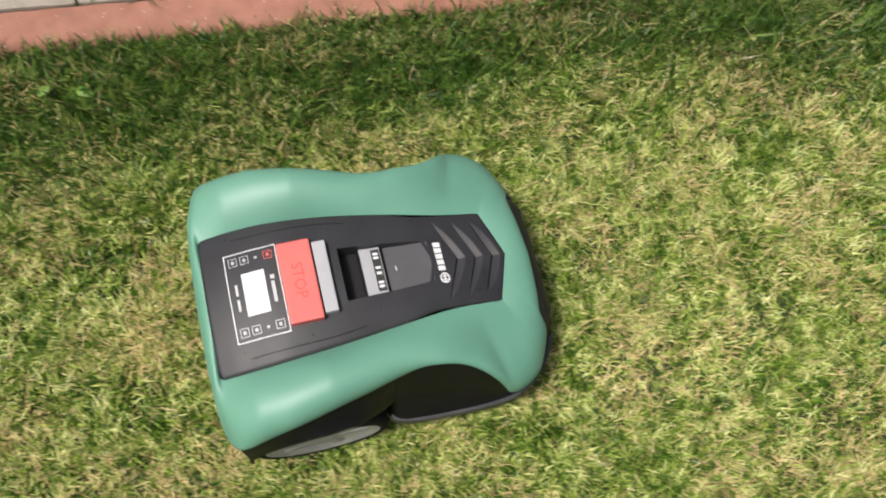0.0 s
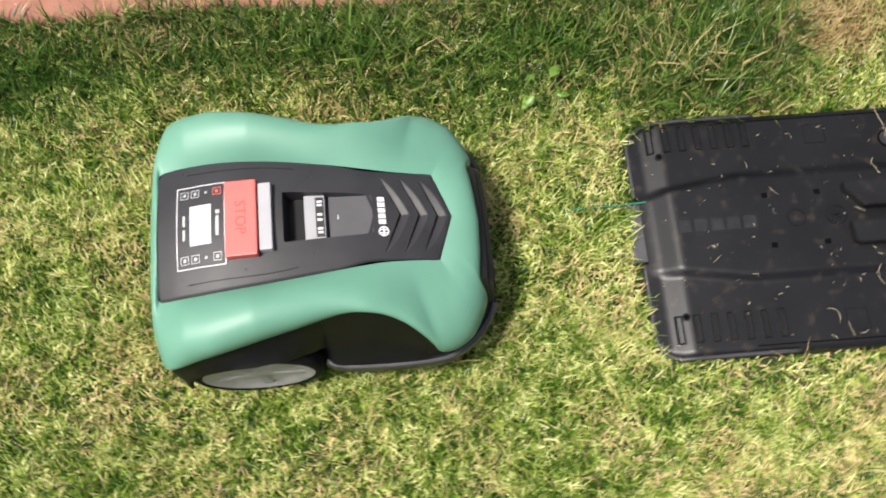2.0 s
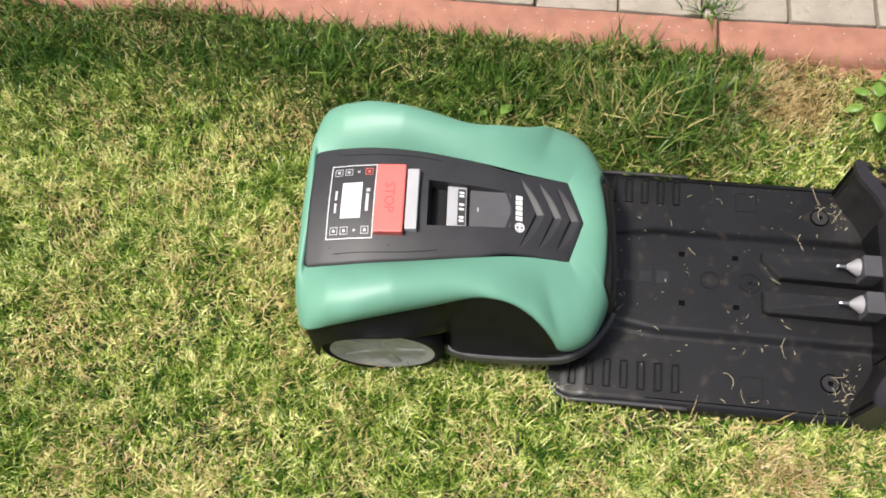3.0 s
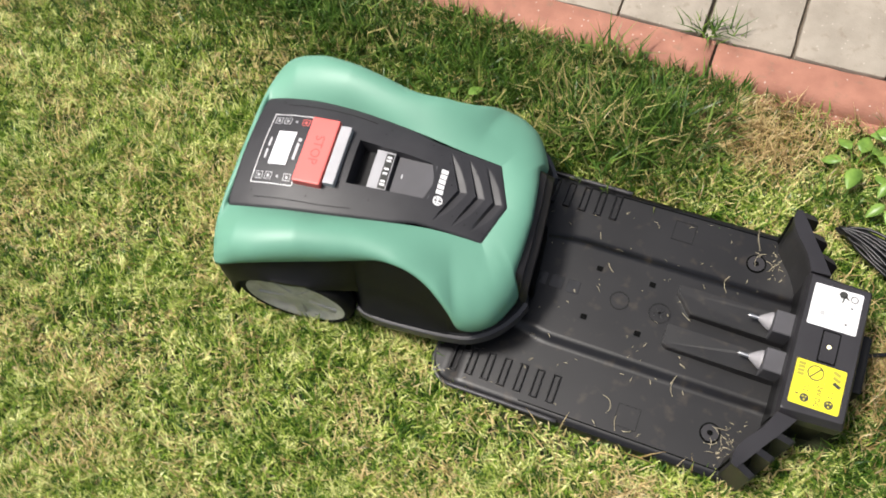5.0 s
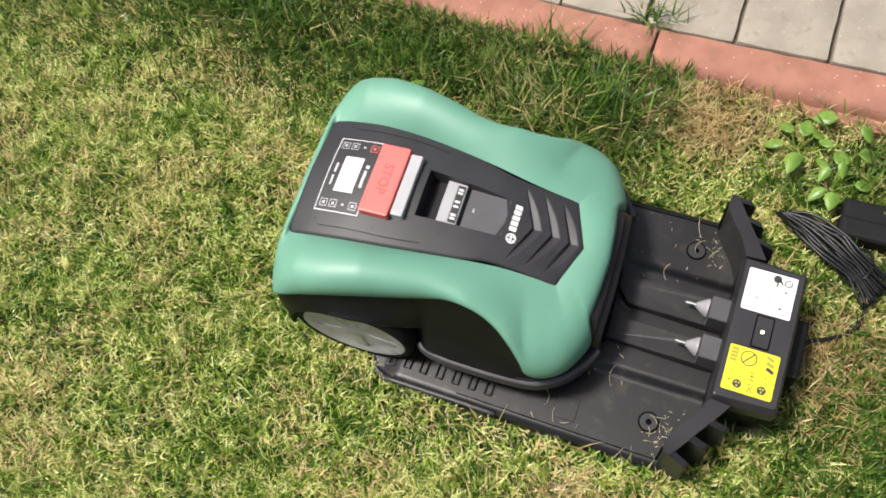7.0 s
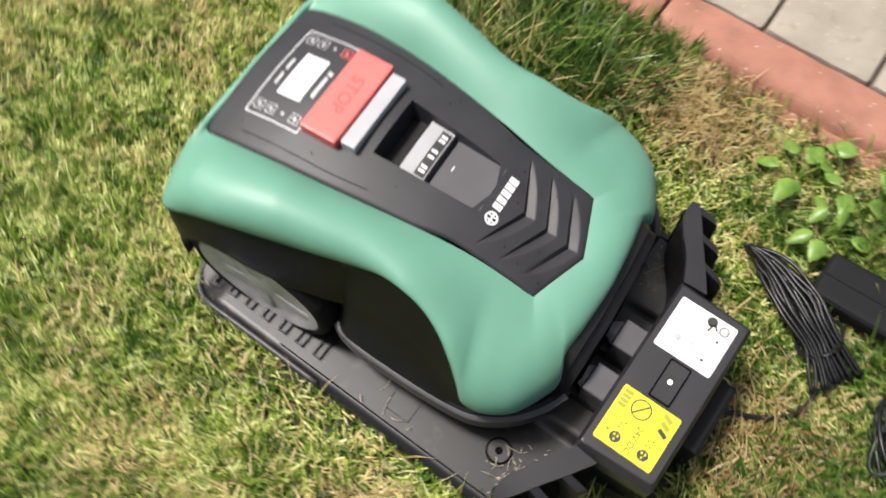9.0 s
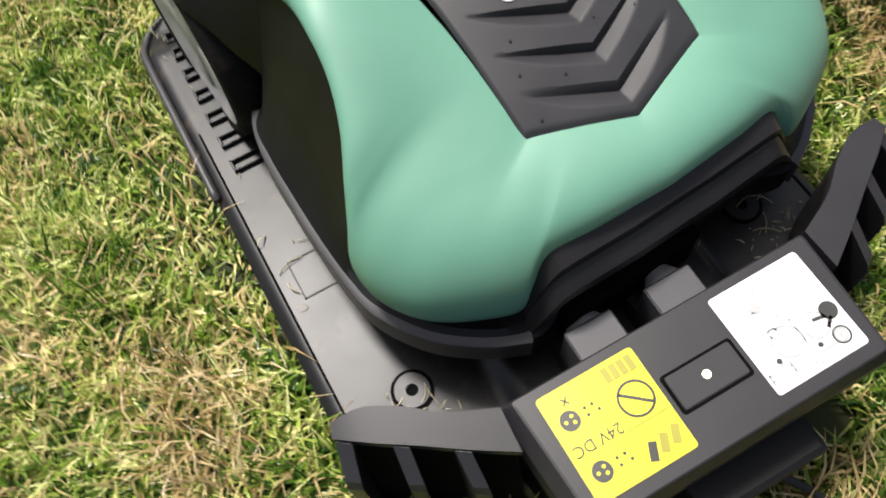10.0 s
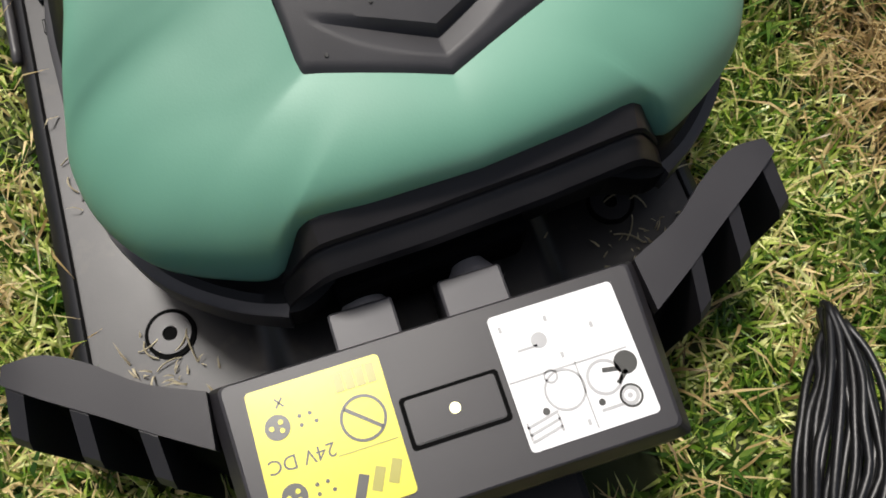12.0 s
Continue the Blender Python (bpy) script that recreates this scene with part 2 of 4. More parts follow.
# ---- ground, edging and paving ----
def build_ground():
    bm = bmesh.new()
    xs = sorted({-60, -20, -6, -3, 3, 6, 20, 60, *np.round(np.linspace(-2, 1.6, 73), 3)})
    ys = sorted({-60, -20, -6, -3, 3, 6, 20, 60, *np.round(np.linspace(-1.2, 1.2, 49), 3)})
    grid = [[bm.verts.new((x, y, -0.004 + 0.006 * noise.noise((x * 3, y * 3, 0)) if abs(x) < 3 and abs(y) < 0.4 else -0.012)) for y in ys] for x in xs]
    for a, b in zip(grid, grid[1:]):
        for j in range(len(ys) - 1):
            bm.faces.new((a[j], b[j], b[j + 1], a[j + 1]))
    tagged(link("ground", bm, SOIL, smooth=True), "earthy soil sheet under a sunlit lawn", "ground", kind="structure")


EDGE_Y0, EDGE_Y1, EDGE_Z = 0.412, 0.497, 0.034
EDGE_SLOPE, JOINT_X = -0.0225, 0.35


def edge_shift(x):
    """How far the edging stands back, for it runs askew west of its joint."""
    return EDGE_SLOPE * np.minimum(x - JOINT_X, 0)


def edge_y(x):
    """Front of the edging."""
    return EDGE_Y0 + edge_shift(x)


def build_edging():
    """A row of long terracotta edging bricks, one piece each, and the setts behind them."""
    bed = box(-2.6, 2.2, EDGE_Y0 + 0.024, 1.6, -0.05, 0.021)
    bmesh.ops.bisect_plane(bed, geom=bed.verts[:] + bed.edges[:] + bed.faces[:], plane_co=(JOINT_X, 0, 0), plane_no=(1, 0, 0))
    for v in bed.verts:
        v.co.y += edge_shift(v.co.x)
    bed_ob = tagged(link("pavement", bed, SAND), "sandy bed and joints of a paved path", "pavement", kind="structure")
    rng = random.Random(4)
    L = 1.0
    meshes = []
    for k in range(3):
        profile = [(EDGE_Y0 - 0.004, -0.03), (EDGE_Y0 - 0.004, 0.007), (EDGE_Y0 - 0.001, 0.010), (EDGE_Y0 + 0.013, 0.0125), (EDGE_Y0 + 0.0155, 0.020), (EDGE_Y0 + 0.020, 0.0275), (EDGE_Y0 + 0.029, 0.0325), (EDGE_Y0 + 0.040, EDGE_Z), (EDGE_Y1 - 0.005, EDGE_Z), (EDGE_Y1 - 0.001, EDGE_Z - 0.004), (EDGE_Y1 - 0.001, -0.03)]
        bm = bmesh.new()
        rows = []
        for x in np.r_[-L / 2 + 0.0025, -L / 2 + 0.005, np.linspace(-L / 2 + 0.03, L / 2 - 0.03, 34), L / 2 - 0.005, L / 2 - 0.0025]:
            drop = 0.002 if abs(x) > L / 2 - 0.004 else 0
            rows.append([bm.verts.new((x, y, z - drop)) for y, z in profile])
        for A, B in zip(rows, rows[1:]):
            for i in range(len(profile)):
                bm.faces.new((A[i], A[(i + 1) % len(profile)], B[(i + 1) % len(profile)], B[i]))
        bm.faces.new(rows[0])
        bm.faces.new(list(reversed(rows[-1])))
        for v in bm.verts:
            v.co += Vector((0, 0.0022 * noise.noise((v.co.x * 25, k * 9, v.co.z * 40)), 0.0018 * noise.noise((v.co.x * 18, v.co.y * 30, k * 5))))
        me = bpy.data.meshes.new("brick")
        bmesh.ops.recalc_face_normals(bm, faces=bm.faces)
        bm.to_mesh(me)
        bm.free()
        me.materials.append(TERRACOTTA)
        me.shade_smooth()
        me.set_sharp_from_angle(angle=radians(40))
        meshes.append(me)
    for i in range(-3, 2):
        ob = new("brick", meshes[i % 3])
        ob.parent = bed_ob
        x = JOINT_X + L / 2 + L * i
        ob.matrix_world = Matrix.Translation((x, float(edge_shift(x)), rng.uniform(-0.002, 0.002))) @ Matrix.Translation((0, 0.45, 0)) @ Matrix.Rotation(EDGE_SLOPE if i < 0 else 0.0, 4, "Z") @ Matrix.Translation((0, -0.45, 0))
    W = 0.1445
    setts = []
    for k in range(4):
        bm = box(-W / 2 + 0.0026, W / 2 - 0.0026, -0.0842, 0.0842, -0.04, 0.034, 0.0045, 2)
        bmesh.ops.subdivide_edges(bm, edges=[e for e in bm.edges if e.calc_length() > 0.06], cuts=5, use_grid_fill=True)
        for v in bm.verts:
            v.co += Vector([(0.0030 if c < 2 else 0.0022) * noise.noise((v.co.x * 45 + k * 7, v.co.y * 45, c * 3)) for c in range(3)])
        me = bpy.data.meshes.new("paving_stone")
        bmesh.ops.recalc_face_normals(bm, faces=bm.faces)
        bm.to_mesh(me)
        bm.free()
        me.materials.append(PAVER)
        me.shade_smooth()
        me.set_sharp_from_angle(angle=radians(40))
        setts.append(me)
    for row in range(6):
        for i in range(-21, 12):
            ob = new("paving_stone", setts[(i * 3 + row) % 4])
            ob.parent = bed_ob
            x = 0.47 + W * (i + 0.5 + 0.5 * (row % 2))
            ob.matrix_world = pose(x, EDGE_Y1 + 0.0855 + 0.1715 * row + float(edge_shift(x)), rng.uniform(-0.003, 0.002), rng.uniform(-0.8, 0.8), rng.uniform(-0.8, 0.8), rng.choice((0, 180)) + rng.uniform(-0.5, 0.5) + (math.degrees(EDGE_SLOPE) if x < JOINT_X else 0))


def blades(name, pts, length, width, lean, mat, label, category, seed, z=None):
    """Bent two-segment grass blades, all in one mesh."""
    rng = np.random.default_rng(seed)
    n = len(pts)
    a = rng.uniform(0, 2 * np.pi, n)
    d = np.c_[np.cos(a), np.sin(a), np.zeros(n)]
    s = np.c_[-np.sin(a), np.cos(a), np.zeros(n)]
    tw = rng.uniform(-0.7, 0.7, n)[:, None]
    s = s * np.cos(tw) + d * np.sin(tw)
    base = np.c_[pts, np.full(n, -0.006) if z is None else z]
    t1 = lean * rng.uniform(0.25, 0.8, n)
    t2 = lean * rng.uniform(0.9, 1.6, n)
    up = np.array([0, 0, 1.0])
    mid = base + (length * 0.55)[:, None] * (d * np.sin(t1)[:, None] + up * np.cos(t1)[:, None])
    tip = mid + (length * 0.5)[:, None] * (d * np.sin(t2)[:, None] + up * np.cos(t2)[:, None])
    tip[:, 2] = np.maximum(tip[:, 2], base[:, 2] + 0.002)
    w = (width / 2)[:, None]
    v = np.stack([base - s * w, base + s * w, mid + s * w * 0.9, mid - s * w * 0.9, tip], 1).reshape(-1, 3)
    me = bpy.data.meshes.new(name)
    o = np.arange(n) * 5
    loops = np.stack([o, o + 1, o + 2, o + 3, o + 3, o + 2, o + 4], 1).reshape(-1)
    me.vertices.add(5 * n)
    me.vertices.foreach_set("co", v.astype(np.float32).reshape(-1))
    me.loops.add(7 * n)
    me.loops.foreach_set("vertex_index", loops.astype(np.int32))
    me.polygons.add(2 * n)
    starts = np.stack([np.arange(n) * 7, np.arange(n) * 7 + 4], 1).reshape(-1)
    me.polygons.foreach_set("loop_start", starts.astype(np.int32))
    me.update(calc_edges=True)
    me.validate()
    me.materials.append(mat)
    return tagged(new(name, me), label, category, kind="stuff")


def lumps(pts, scale, seed):
    """Smooth uneven field over the lawn, 0 to 1."""
    rng = np.random.default_rng(seed)
    f = np.zeros(len(pts))
    for _ in range(9):
        k = rng.normal(0, scale, 2)
        f += np.sin(pts @ k + rng.uniform(0, 6.3))
    return np.clip(0.5 + f / 9, 0, 1)


def outside_dock(p):
    """True where lawn grows: off the dock's floor, wings and head, and off the adapter."""
    end = np.interp(np.abs(p[:, 1]), [0, 0.105, 0.11, 0.20], [0.668, 0.660, 0.600, 0.548])
    case = (np.abs(p[:, 0] - 0.735) < 0.062) & (np.abs(p[:, 1] - 0.242) < 0.034)
    start = 0.090 + np.clip(np.abs(p[:, 1]) - 0.155, 0, 1) * 0.8
    return ~case & ~((p[:, 0] > start) & (p[:, 0] < end) & (np.abs(p[:, 1]) < 0.190))


def build_lawn():
    rng = np.random.default_rng(11)
    n = 860000
    p = np.c_[rng.uniform(-1.85, 1.15, n), rng.uniform(-0.85, 0.48, n)]
    p = p[outside_dock(p) & (p[:, 1] < edge_y(p[:, 0]) + 0.012)]
    big, mid = lumps(p, 9, 1), lumps(p, 40, 2)
    fine = lumps(p, 160, 3)
    keep = rng.uniform(0, 1, len(p)) < (0.35 + 0.65 * mid) * np.clip(0.35 + 1.1 * fine, 0, 1)
    keep &= rng.uniform(0, 1, len(p)) > 0.45 * np.clip((p[:, 1] - edge_y(p[:, 0]) + 0.19) / 0.12, 0, 1) + 0.25 * np.clip((p[:, 0] - 0.60) / 0.08, 0, 1)
    p, big, mid = p[keep], big[keep], mid[keep]
    n = len(p)
    length = rng.uniform(0.014, 0.040, n) * (0.75 + 0.5 * big) * (0.75 + 0.5 * mid)
    blades("grass", p, length, rng.uniform(0.0014, 0.0034, n), rng.uniform(0.45, 1.4, n), GRASS, "short mown lawn of mixed green and straw-coloured blades", "grass", 5)
    # longer growth left along the edging, in tufts
    tufts = [(-0.27, 0.35, 0.09, 0.10), (0.24, 0.27, 0.09, 0.12), (0.30, 0.33, 0.08, 0.10), (-0.65, 0.37, 0.10, 0.07), (-1.2, 0.33, 0.22, 0.055), (-1.5, 0.25, 0.2, 0.055),
             (-0.9, 0.36, 0.15, 0.06), (0.05, 0.37, 0.08, 0.06), (0.85, 0.0, 0.12, 0.07), (0.9, -0.25, 0.14, 0.07), (0.16, 0.235, 0.05, 0.09), (-0.45, 0.38, 0.1, 0.075),
             (0.87, 0.23, 0.08, 0.08), (0.76, 0.32, 0.09, 0.08), (0.78, -0.03, 0.10, 0.055), (0.75, -0.2, 0.12, 0.055), (0.93, 0.08, 0.10, 0.07), (0.80, 0.17, 0.04, 0.055),
             (0.70, -0.12, 0.06, 0.045), (0.68, 0.13, 0.04, 0.04), (0.62, -0.30, 0.12, 0.045), (0.60, 0.28, 0.05, 0.045)]
    P, L = [], []
    for x, y, r, h in tufts:
        k = int(5200 * r)
        q = rng.normal(0, r * 0.5, (k, 2)) * (1.2, 0.7) + (x, y)
        P.append(q)
        L.append(rng.uniform(0.45, 1.0, k) * h)
    # a strip of longer, darker blades all along the edging, and patches round the dock
    k = 38000
    q = np.c_[rng.uniform(-1.9, 0.42, k), 0.013 - np.abs(rng.normal(0, 0.10, k))]
    q[:, 1] += edge_y(q[:, 0])
    q = q[rng.uniform(0, 1, k) < (0.35 + 0.65 * lumps(q, 14, 9)) * (1 - 0.45 * np.exp(-((q[:, 0] + 0.62) / 0.25) ** 2))]
    P.append(q)
    L.append(rng.uniform(0.03, 0.062, len(q)))
    q = rng.normal(0, 1, (6000, 2)) * (0.20, 0.09) + (0.24, -0.56)
    P.append(q)
    L.append(rng.uniform(0.024, 0.042, len(q)))
    q = rng.normal(0, 1, (11000, 2)) * (0.10, 0.20) + (0.92, -0.06)
    P.append(q)
    L.append(rng.uniform(0.03, 0.06, len(q)))
    P, L = np.concatenate(P), np.concatenate(L)
    keep = outside_dock(P) & (P[:, 1] < edge_y(P[:, 0]) + 0.010)
    P, L = P[keep], L[keep]
    blades("tall_grass", P, L, rng.uniform(0.002, 0.0045, len(P)), rng.uniform(0.35, 1.1, len(P)), TALL, "long uncut grass tufts beside the terracotta edging", "grass", 6)
    # weeds and grass that root in the joints behind the edging and hang over its front
    P, L = [], []
    for x, y, r, k, h in ((0.34, 0.507, 0.018, 60, 0.075), (-0.40, 0.505, 0.02, 45, 0.06), (-0.67, 0.500, 0.05, 160, 0.075), (-0.80, 0.495, 0.06, 150, 0.07), (-1.29, 0.505, 0.06, 110, 0.05), (-0.50, 0.47, 0.03, 30, 0.06),
                          (0.21, 0.418, 0.03, 60, 0.085), (-0.60, 0.418, 0.09, 320, 0.075), (-1.05, 0.418, 0.12, 300, 0.06), (-0.2, 0.416, 0.2, 260, 0.05), (0.12, 0.416, 0.2, 260, 0.05), (-1.45, 0.418, 0.1, 200, 0.055)):
        P.append(np.c_[rng.normal(x, r, k), rng.normal(y, 0.005, k)])
        P[-1][:, 1] += edge_shift(P[-1][:, 0])
        L.append(rng.uniform(0.4, 1.0, k) * h)
    P, L = np.concatenate(P), np.concatenate(L)
    blades("edge_grass", P, L, rng.uniform(0.0018, 0.0036, len(P)), rng.uniform(0.4, 1.2, len(P)), TALL, "grass tufts rooted in the joints of the edging", "grass", 8, z=np.full(len(P), 0.012))
    # the lawn goes on, thinner, away from the mown strip
    q = np.c_[rng.uniform(-3.2, 2.4, 120000), rng.uniform(-2.4, 0.40, 120000)]
    q = q[(q[:, 0] < -1.85) | (q[:, 0] > 1.15) | (q[:, 1] < -0.85)]
    blades("outer_grass", q, rng.uniform(0.03, 0.055, len(q)), rng.uniform(0.005, 0.009, len(q)), rng.uniform(0.5, 1.3, len(q)), GRASS, "mown lawn stretching away from the path", "grass", 9)
    # dead stalks and thatch
    k = 6000
    q = np.c_[rng.uniform(-1.85, 1.15, k), rng.uniform(-0.85, 0.42, k)]
    extra = np.r_[rng.normal(0, 1, (1500, 2)) * (0.08, 0.035) + (0.42, 0.355), rng.normal(0, 1, (1500, 2)) * (0.10, 0.05) + (0.72, 0.02), rng.normal(0, 1, (260, 2)) * (0.03, 0.03) + (0.45, -0.27),
                  np.c_[rng.uniform(-1.9, 1.1, 2600), rng.normal(0.412, 0.012, 2600)]]
    q = np.r_[q, extra]
    q = q[outside_dock(q) & (q[:, 1] < edge_y(q[:, 0]) + 0.010)]
    blades("dry_grass", q, rng.uniform(0.02, 0.05, len(q)), rng.uniform(0.001, 0.0022, len(q)), rng.uniform(0.9, 1.4, len(q)), DRY, "dead straw-coloured grass stalks lying in the lawn", "grass", 7, z=np.full(len(q), 0.006))


# ---- robot mower ----
CROWN = spline([(-0.04, 0.2025), (-0.023, 0.2085), (0.0, 0.2155), (0.03, 0.2215), (0.06, 0.2250), (0.12, 0.2230), (0.2, 0.2115), (0.242, 0.2018), (0.3, 0.1828), (0.325, 0.1735), (0.36, 0.1592)], 160)
HALF = spline([(-0.04, 0.0885), (0.0, 0.0892), (0.05, 0.0880), (0.12, 0.0826), (0.19, 0.0735), (0.26, 0.0638), (0.30, 0.0616), (0.335, 0.0612)], 120)


def crown_z(x, y):
    """Height of the mower's black top panel."""
    return float(np.interp(x, CROWN[:, 0], CROWN[:, 1])) - 0.011 * (y / 0.09) ** 2


def panel_half(x):
    return float(np.interp(x, HALF[:, 0], HALF[:, 1]))


LOWER = [(-0.045, 0, 0.150), (-0.044, -0.09, 0.152), (-0.038, -0.145, 0.162), (-0.0209, -0.1695, 0.180), (0.02, -0.166, 0.193), (0.06, -0.159, 0.199), (0.10, -0.150, 0.200), (0.14, -0.141, 0.200), (0.18, -0.131, 0.199),
         (0.205, -0.128, 0.203), (0.230, -0.130, 0.203), (0.250, -0.133, 0.195), (0.272, -0.141, 0.180), (0.293, -0.154, 0.159), (0.306, -0.163, 0.137), (0.316, -0.1695, 0.117), (0.335, -0.167, 0.110), (0.360, -0.151, 0.106), (0.378, -0.121, 0.102), (0.3845, -0.102, 0.102), (0.381, -0.092, 0.117), (0.377, -0.082, 0.1315), (0.380, -0.05, 0.138), (0.383, 0, 0.140)]
RIM = [(-0.030, 0, 0.08), (-0.028, -0.09, 0.08), (-0.022, -0.120, 0.08), (0.0, -0.130, 0.08), (0.04, -0.131, 0.08), (0.08, -0.131, 0.08), (0.12, -0.132, 0.08), (0.150, -0.142, 0.08), (0.170, -0.164, 0.079), (0.20, -0.171, 0.078), (0.235, -0.173, 0.078),
       (0.265, -0.174, 0.078), (0.290, -0.174, 0.078), (0.308, -0.173, 0.078), (0.328, -0.170, 0.078), (0.362, -0.152, 0.078), (0.386, -0.125, 0.078), (0.396, -0.105, 0.078), (0.398, -0.096, 0.078), (0.395, -0.085, 0.078), (0.390, -0.075, 0.078), (0.389, -0.05, 0.078), (0.390, 0, 0.078)]


def panel_outline():
    pts = [(-0.029, y) for y in np.linspace(0, -0.080, 7)] + [(-0.0285, -0.085), (-0.025, -0.0885)]
    pts += [(x, -panel_half(x)) for x in np.linspace(-0.015, 0.321, 26)] + [(0.327, -0.0600)]
    pts += [(0.3265 + 0.0215 * (1 - u), -0.0605 * u) for u in np.linspace(0.9, 0, 6)]
    d = np.r_[0, np.cumsum(np.linalg.norm(np.diff(pts, axis=0), axis=1))]
    return pts, d


def crease(x, y):
    """How far the shell falls away beside its two moulded creases."""
    y = np.abs(y)
    d = 0
    for (ax, ay), (bx, by), reach, deep in (((0.327, 0.0605), (0.205, 0.128), 0.022, 0.0018), ((0.327, 0.0605), (0.385, 0.066), 0.024, 0.0010)):
        ux, uy = bx - ax, by - ay
        n2 = ux * ux + uy * uy
        u = ((x - ax) * ux + (y - ay) * uy) / n2
        s = np.maximum(0, -((x - ax) * uy - (y - ay) * ux) / math.sqrt(n2) * np.sign(ux))
        fade = np.clip(u / 0.15, 0, 1) * np.clip((1.0 - u) / 0.6, 0, 1)
        d = d + deep * fade * np.clip(s / reach, 0, 1) * np.clip((3.0 * reach - s) / (2.0 * reach), 0, 1)
    return d


def build_mower():
    mower = empty("robot_lawn_mower", pose(0, 0, 0), "green robotic lawn mower with charcoal top panel and red stop button", "lawn mower")
    N = 190
    low = spline(LOWER, N)
    pts, d = panel_outline()
    # pair each point of the lower edge with the panel edge that lies across from it
    arc = np.r_[0, np.cumsum(np.linalg.norm(np.diff(low, axis=0), axis=1))]
    arc /= arc[-1]
    corner, front = d[8] / d[-1], d[34] / d[-1]
    lx = low[:, 0]
    f = np.zeros(N)
    i_corner = int(np.argmin(np.linalg.norm(low[:, :2] - np.array((-0.032, -0.162)), axis=1)))
    i_front = int(np.argmin(np.linalg.norm(low[:, :2] - np.array((0.355, -0.15)), axis=1)))
    f[:i_corner + 1] = np.interp(arc[:i_corner + 1], [0, arc[i_corner]], [0, corner])
    f[i_corner:i_front + 1] = np.interp(lx[i_corner:i_front + 1], [lx[i_corner], lx[i_front]], [corner, front])
    f[i_front:] = np.interp(arc[i_front:], [arc[i_front], 1], [front, 1])
    f = np.convolve(np.r_[np.zeros(7) - f[1:8][::-1], f, 2 - f[-8:-1][::-1]], np.ones(15) / 15, mode="valid")
    f[0], f[-1] = 0, 1
    top = np.array([[np.interp(s * d[-1], d, [p[0] for p in pts]), np.interp(s * d[-1], d, [p[1] for p in pts])] for s in f])
    top = np.c_[top, [crown_z(x, y) + 0.0005 for x, y in top]]
    rings = []
    K = 24
    for k in range(K + 1):
        s = k / K
        dz = top[:, 2] - low[:, 2]
        hump = np.interp(low[:, 0], [-0.04, 0.01, 0.10, 0.22, 0.32, 0.37], [0.15, 0.85, 1.1, 0.5, 0.12, 0.0]) * np.interp(np.abs(low[:, 1]), [0.03, 0.13], [0.0, 1.0])
        p1 = top + np.c_[(low - top)[:, :2] * 0.55, -dz * 0.04 * (1 - hump) + 0.046 * hump]
        outw = (low - top)[:, :2]
        outw = outw / np.maximum(np.linalg.norm(outw, axis=1), 1e-6)[:, None]
        inset = np.interp(low[:, 0], [-0.045, -0.035, -0.01, 0.045], [0.006, 0.024, 0.018, 0.0]) * np.interp(np.abs(low[:, 1]), [0.08, 0.14], [0.0, 1.0])
        p2 = low + np.c_[outw * (0.004 + 0.008 * hump - inset)[:, None], dz * 0.62 + 0.026 * hump]
        rings.append((1 - s) ** 3 * top + 3 * (1 - s) ** 2 * s * p1 + 3 * (1 - s) * s * s * p2 + s**3 * low)
    # soft creases that run from the panel's front corner back over the flank and down the nose
    rings = [np.c_[r[:, :2], r[:, 2] - crease(r[:, 0], r[:, 1]) * min(1, k / 6)] for k, r in enumerate(rings)]
    # turned-in flange under the lower edge
    inn = rings[-1] + np.c_[-(low - top)[:, :2] * 0.06, np.full(N, -0.004)]
    rings.append(inn)

    def closed(r):
        left = r[::-1][1:-1].copy()
        left[:, 1] *= -1
        return np.concatenate([r, left])

    def loft(rs, cap=False):
        bm = bmesh.new()
        rows = [[bm.verts.new(v) for v in closed(r)] for r in rs]
        m = len(rows[0])
        for A, B in zip(rows, rows[1:]):
            for i in range(m):
                bm.faces.new((A[i], A[(i + 1) % m], B[(i + 1) % m], B[i]))
        if cap:
            bm.faces.new(rows[-1])
        return bm

    part("shell", loft(rings), GREEN, mower, "satin mid-green plastic shell", True)
    # black chassis under the shell, with the rim that runs round it
    rim = spline(RIM, N)
    c0 = low + np.c_[-(low - top)[:, :2] * 0.05, np.full(N, 0.002)]
    flange = rim + np.c_[(rim - top)[:, :2] * 0.0, np.full(N, 0.006)]
    mid2 = rim - np.c_[(rim - np.array((0.19, 0, 0)))[:, :2] * 0.035, np.full(N, -0.010)]
    lower = rim + np.c_[np.zeros((N, 2)), np.full(N, -0.016)]
    under = np.c_[lower[:, 0] * 0.9 + 0.019, lower[:, 1] * 0.86, np.full(N, 0.045)]
    chassis = part("chassis", loft([c0, c0 * 0.5 + mid2 * 0.5, mid2, flange, rim, lower, under], True), BLACK, mower, "black plastic chassis with a bumper rim", True)
    chassis.data.set_sharp_from_angle(angle=radians(45))
    # stepped bumper across the front
    bm = bmesh.new()
    path = [(-0.1060, 0.082), (-0.1020, 0.096), (-0.0925, 0.116), (-0.0845, 0.1310), (-0.079, 0.1360), (-0.073, 0.1375), (-0.03, 0.1385), (0.03, 0.1385), (0.073, 0.1375), (0.079, 0.1360), (0.0845, 0.1310), (0.0925, 0.116), (0.1020, 0.096), (0.1060, 0.082)]
    rows = []
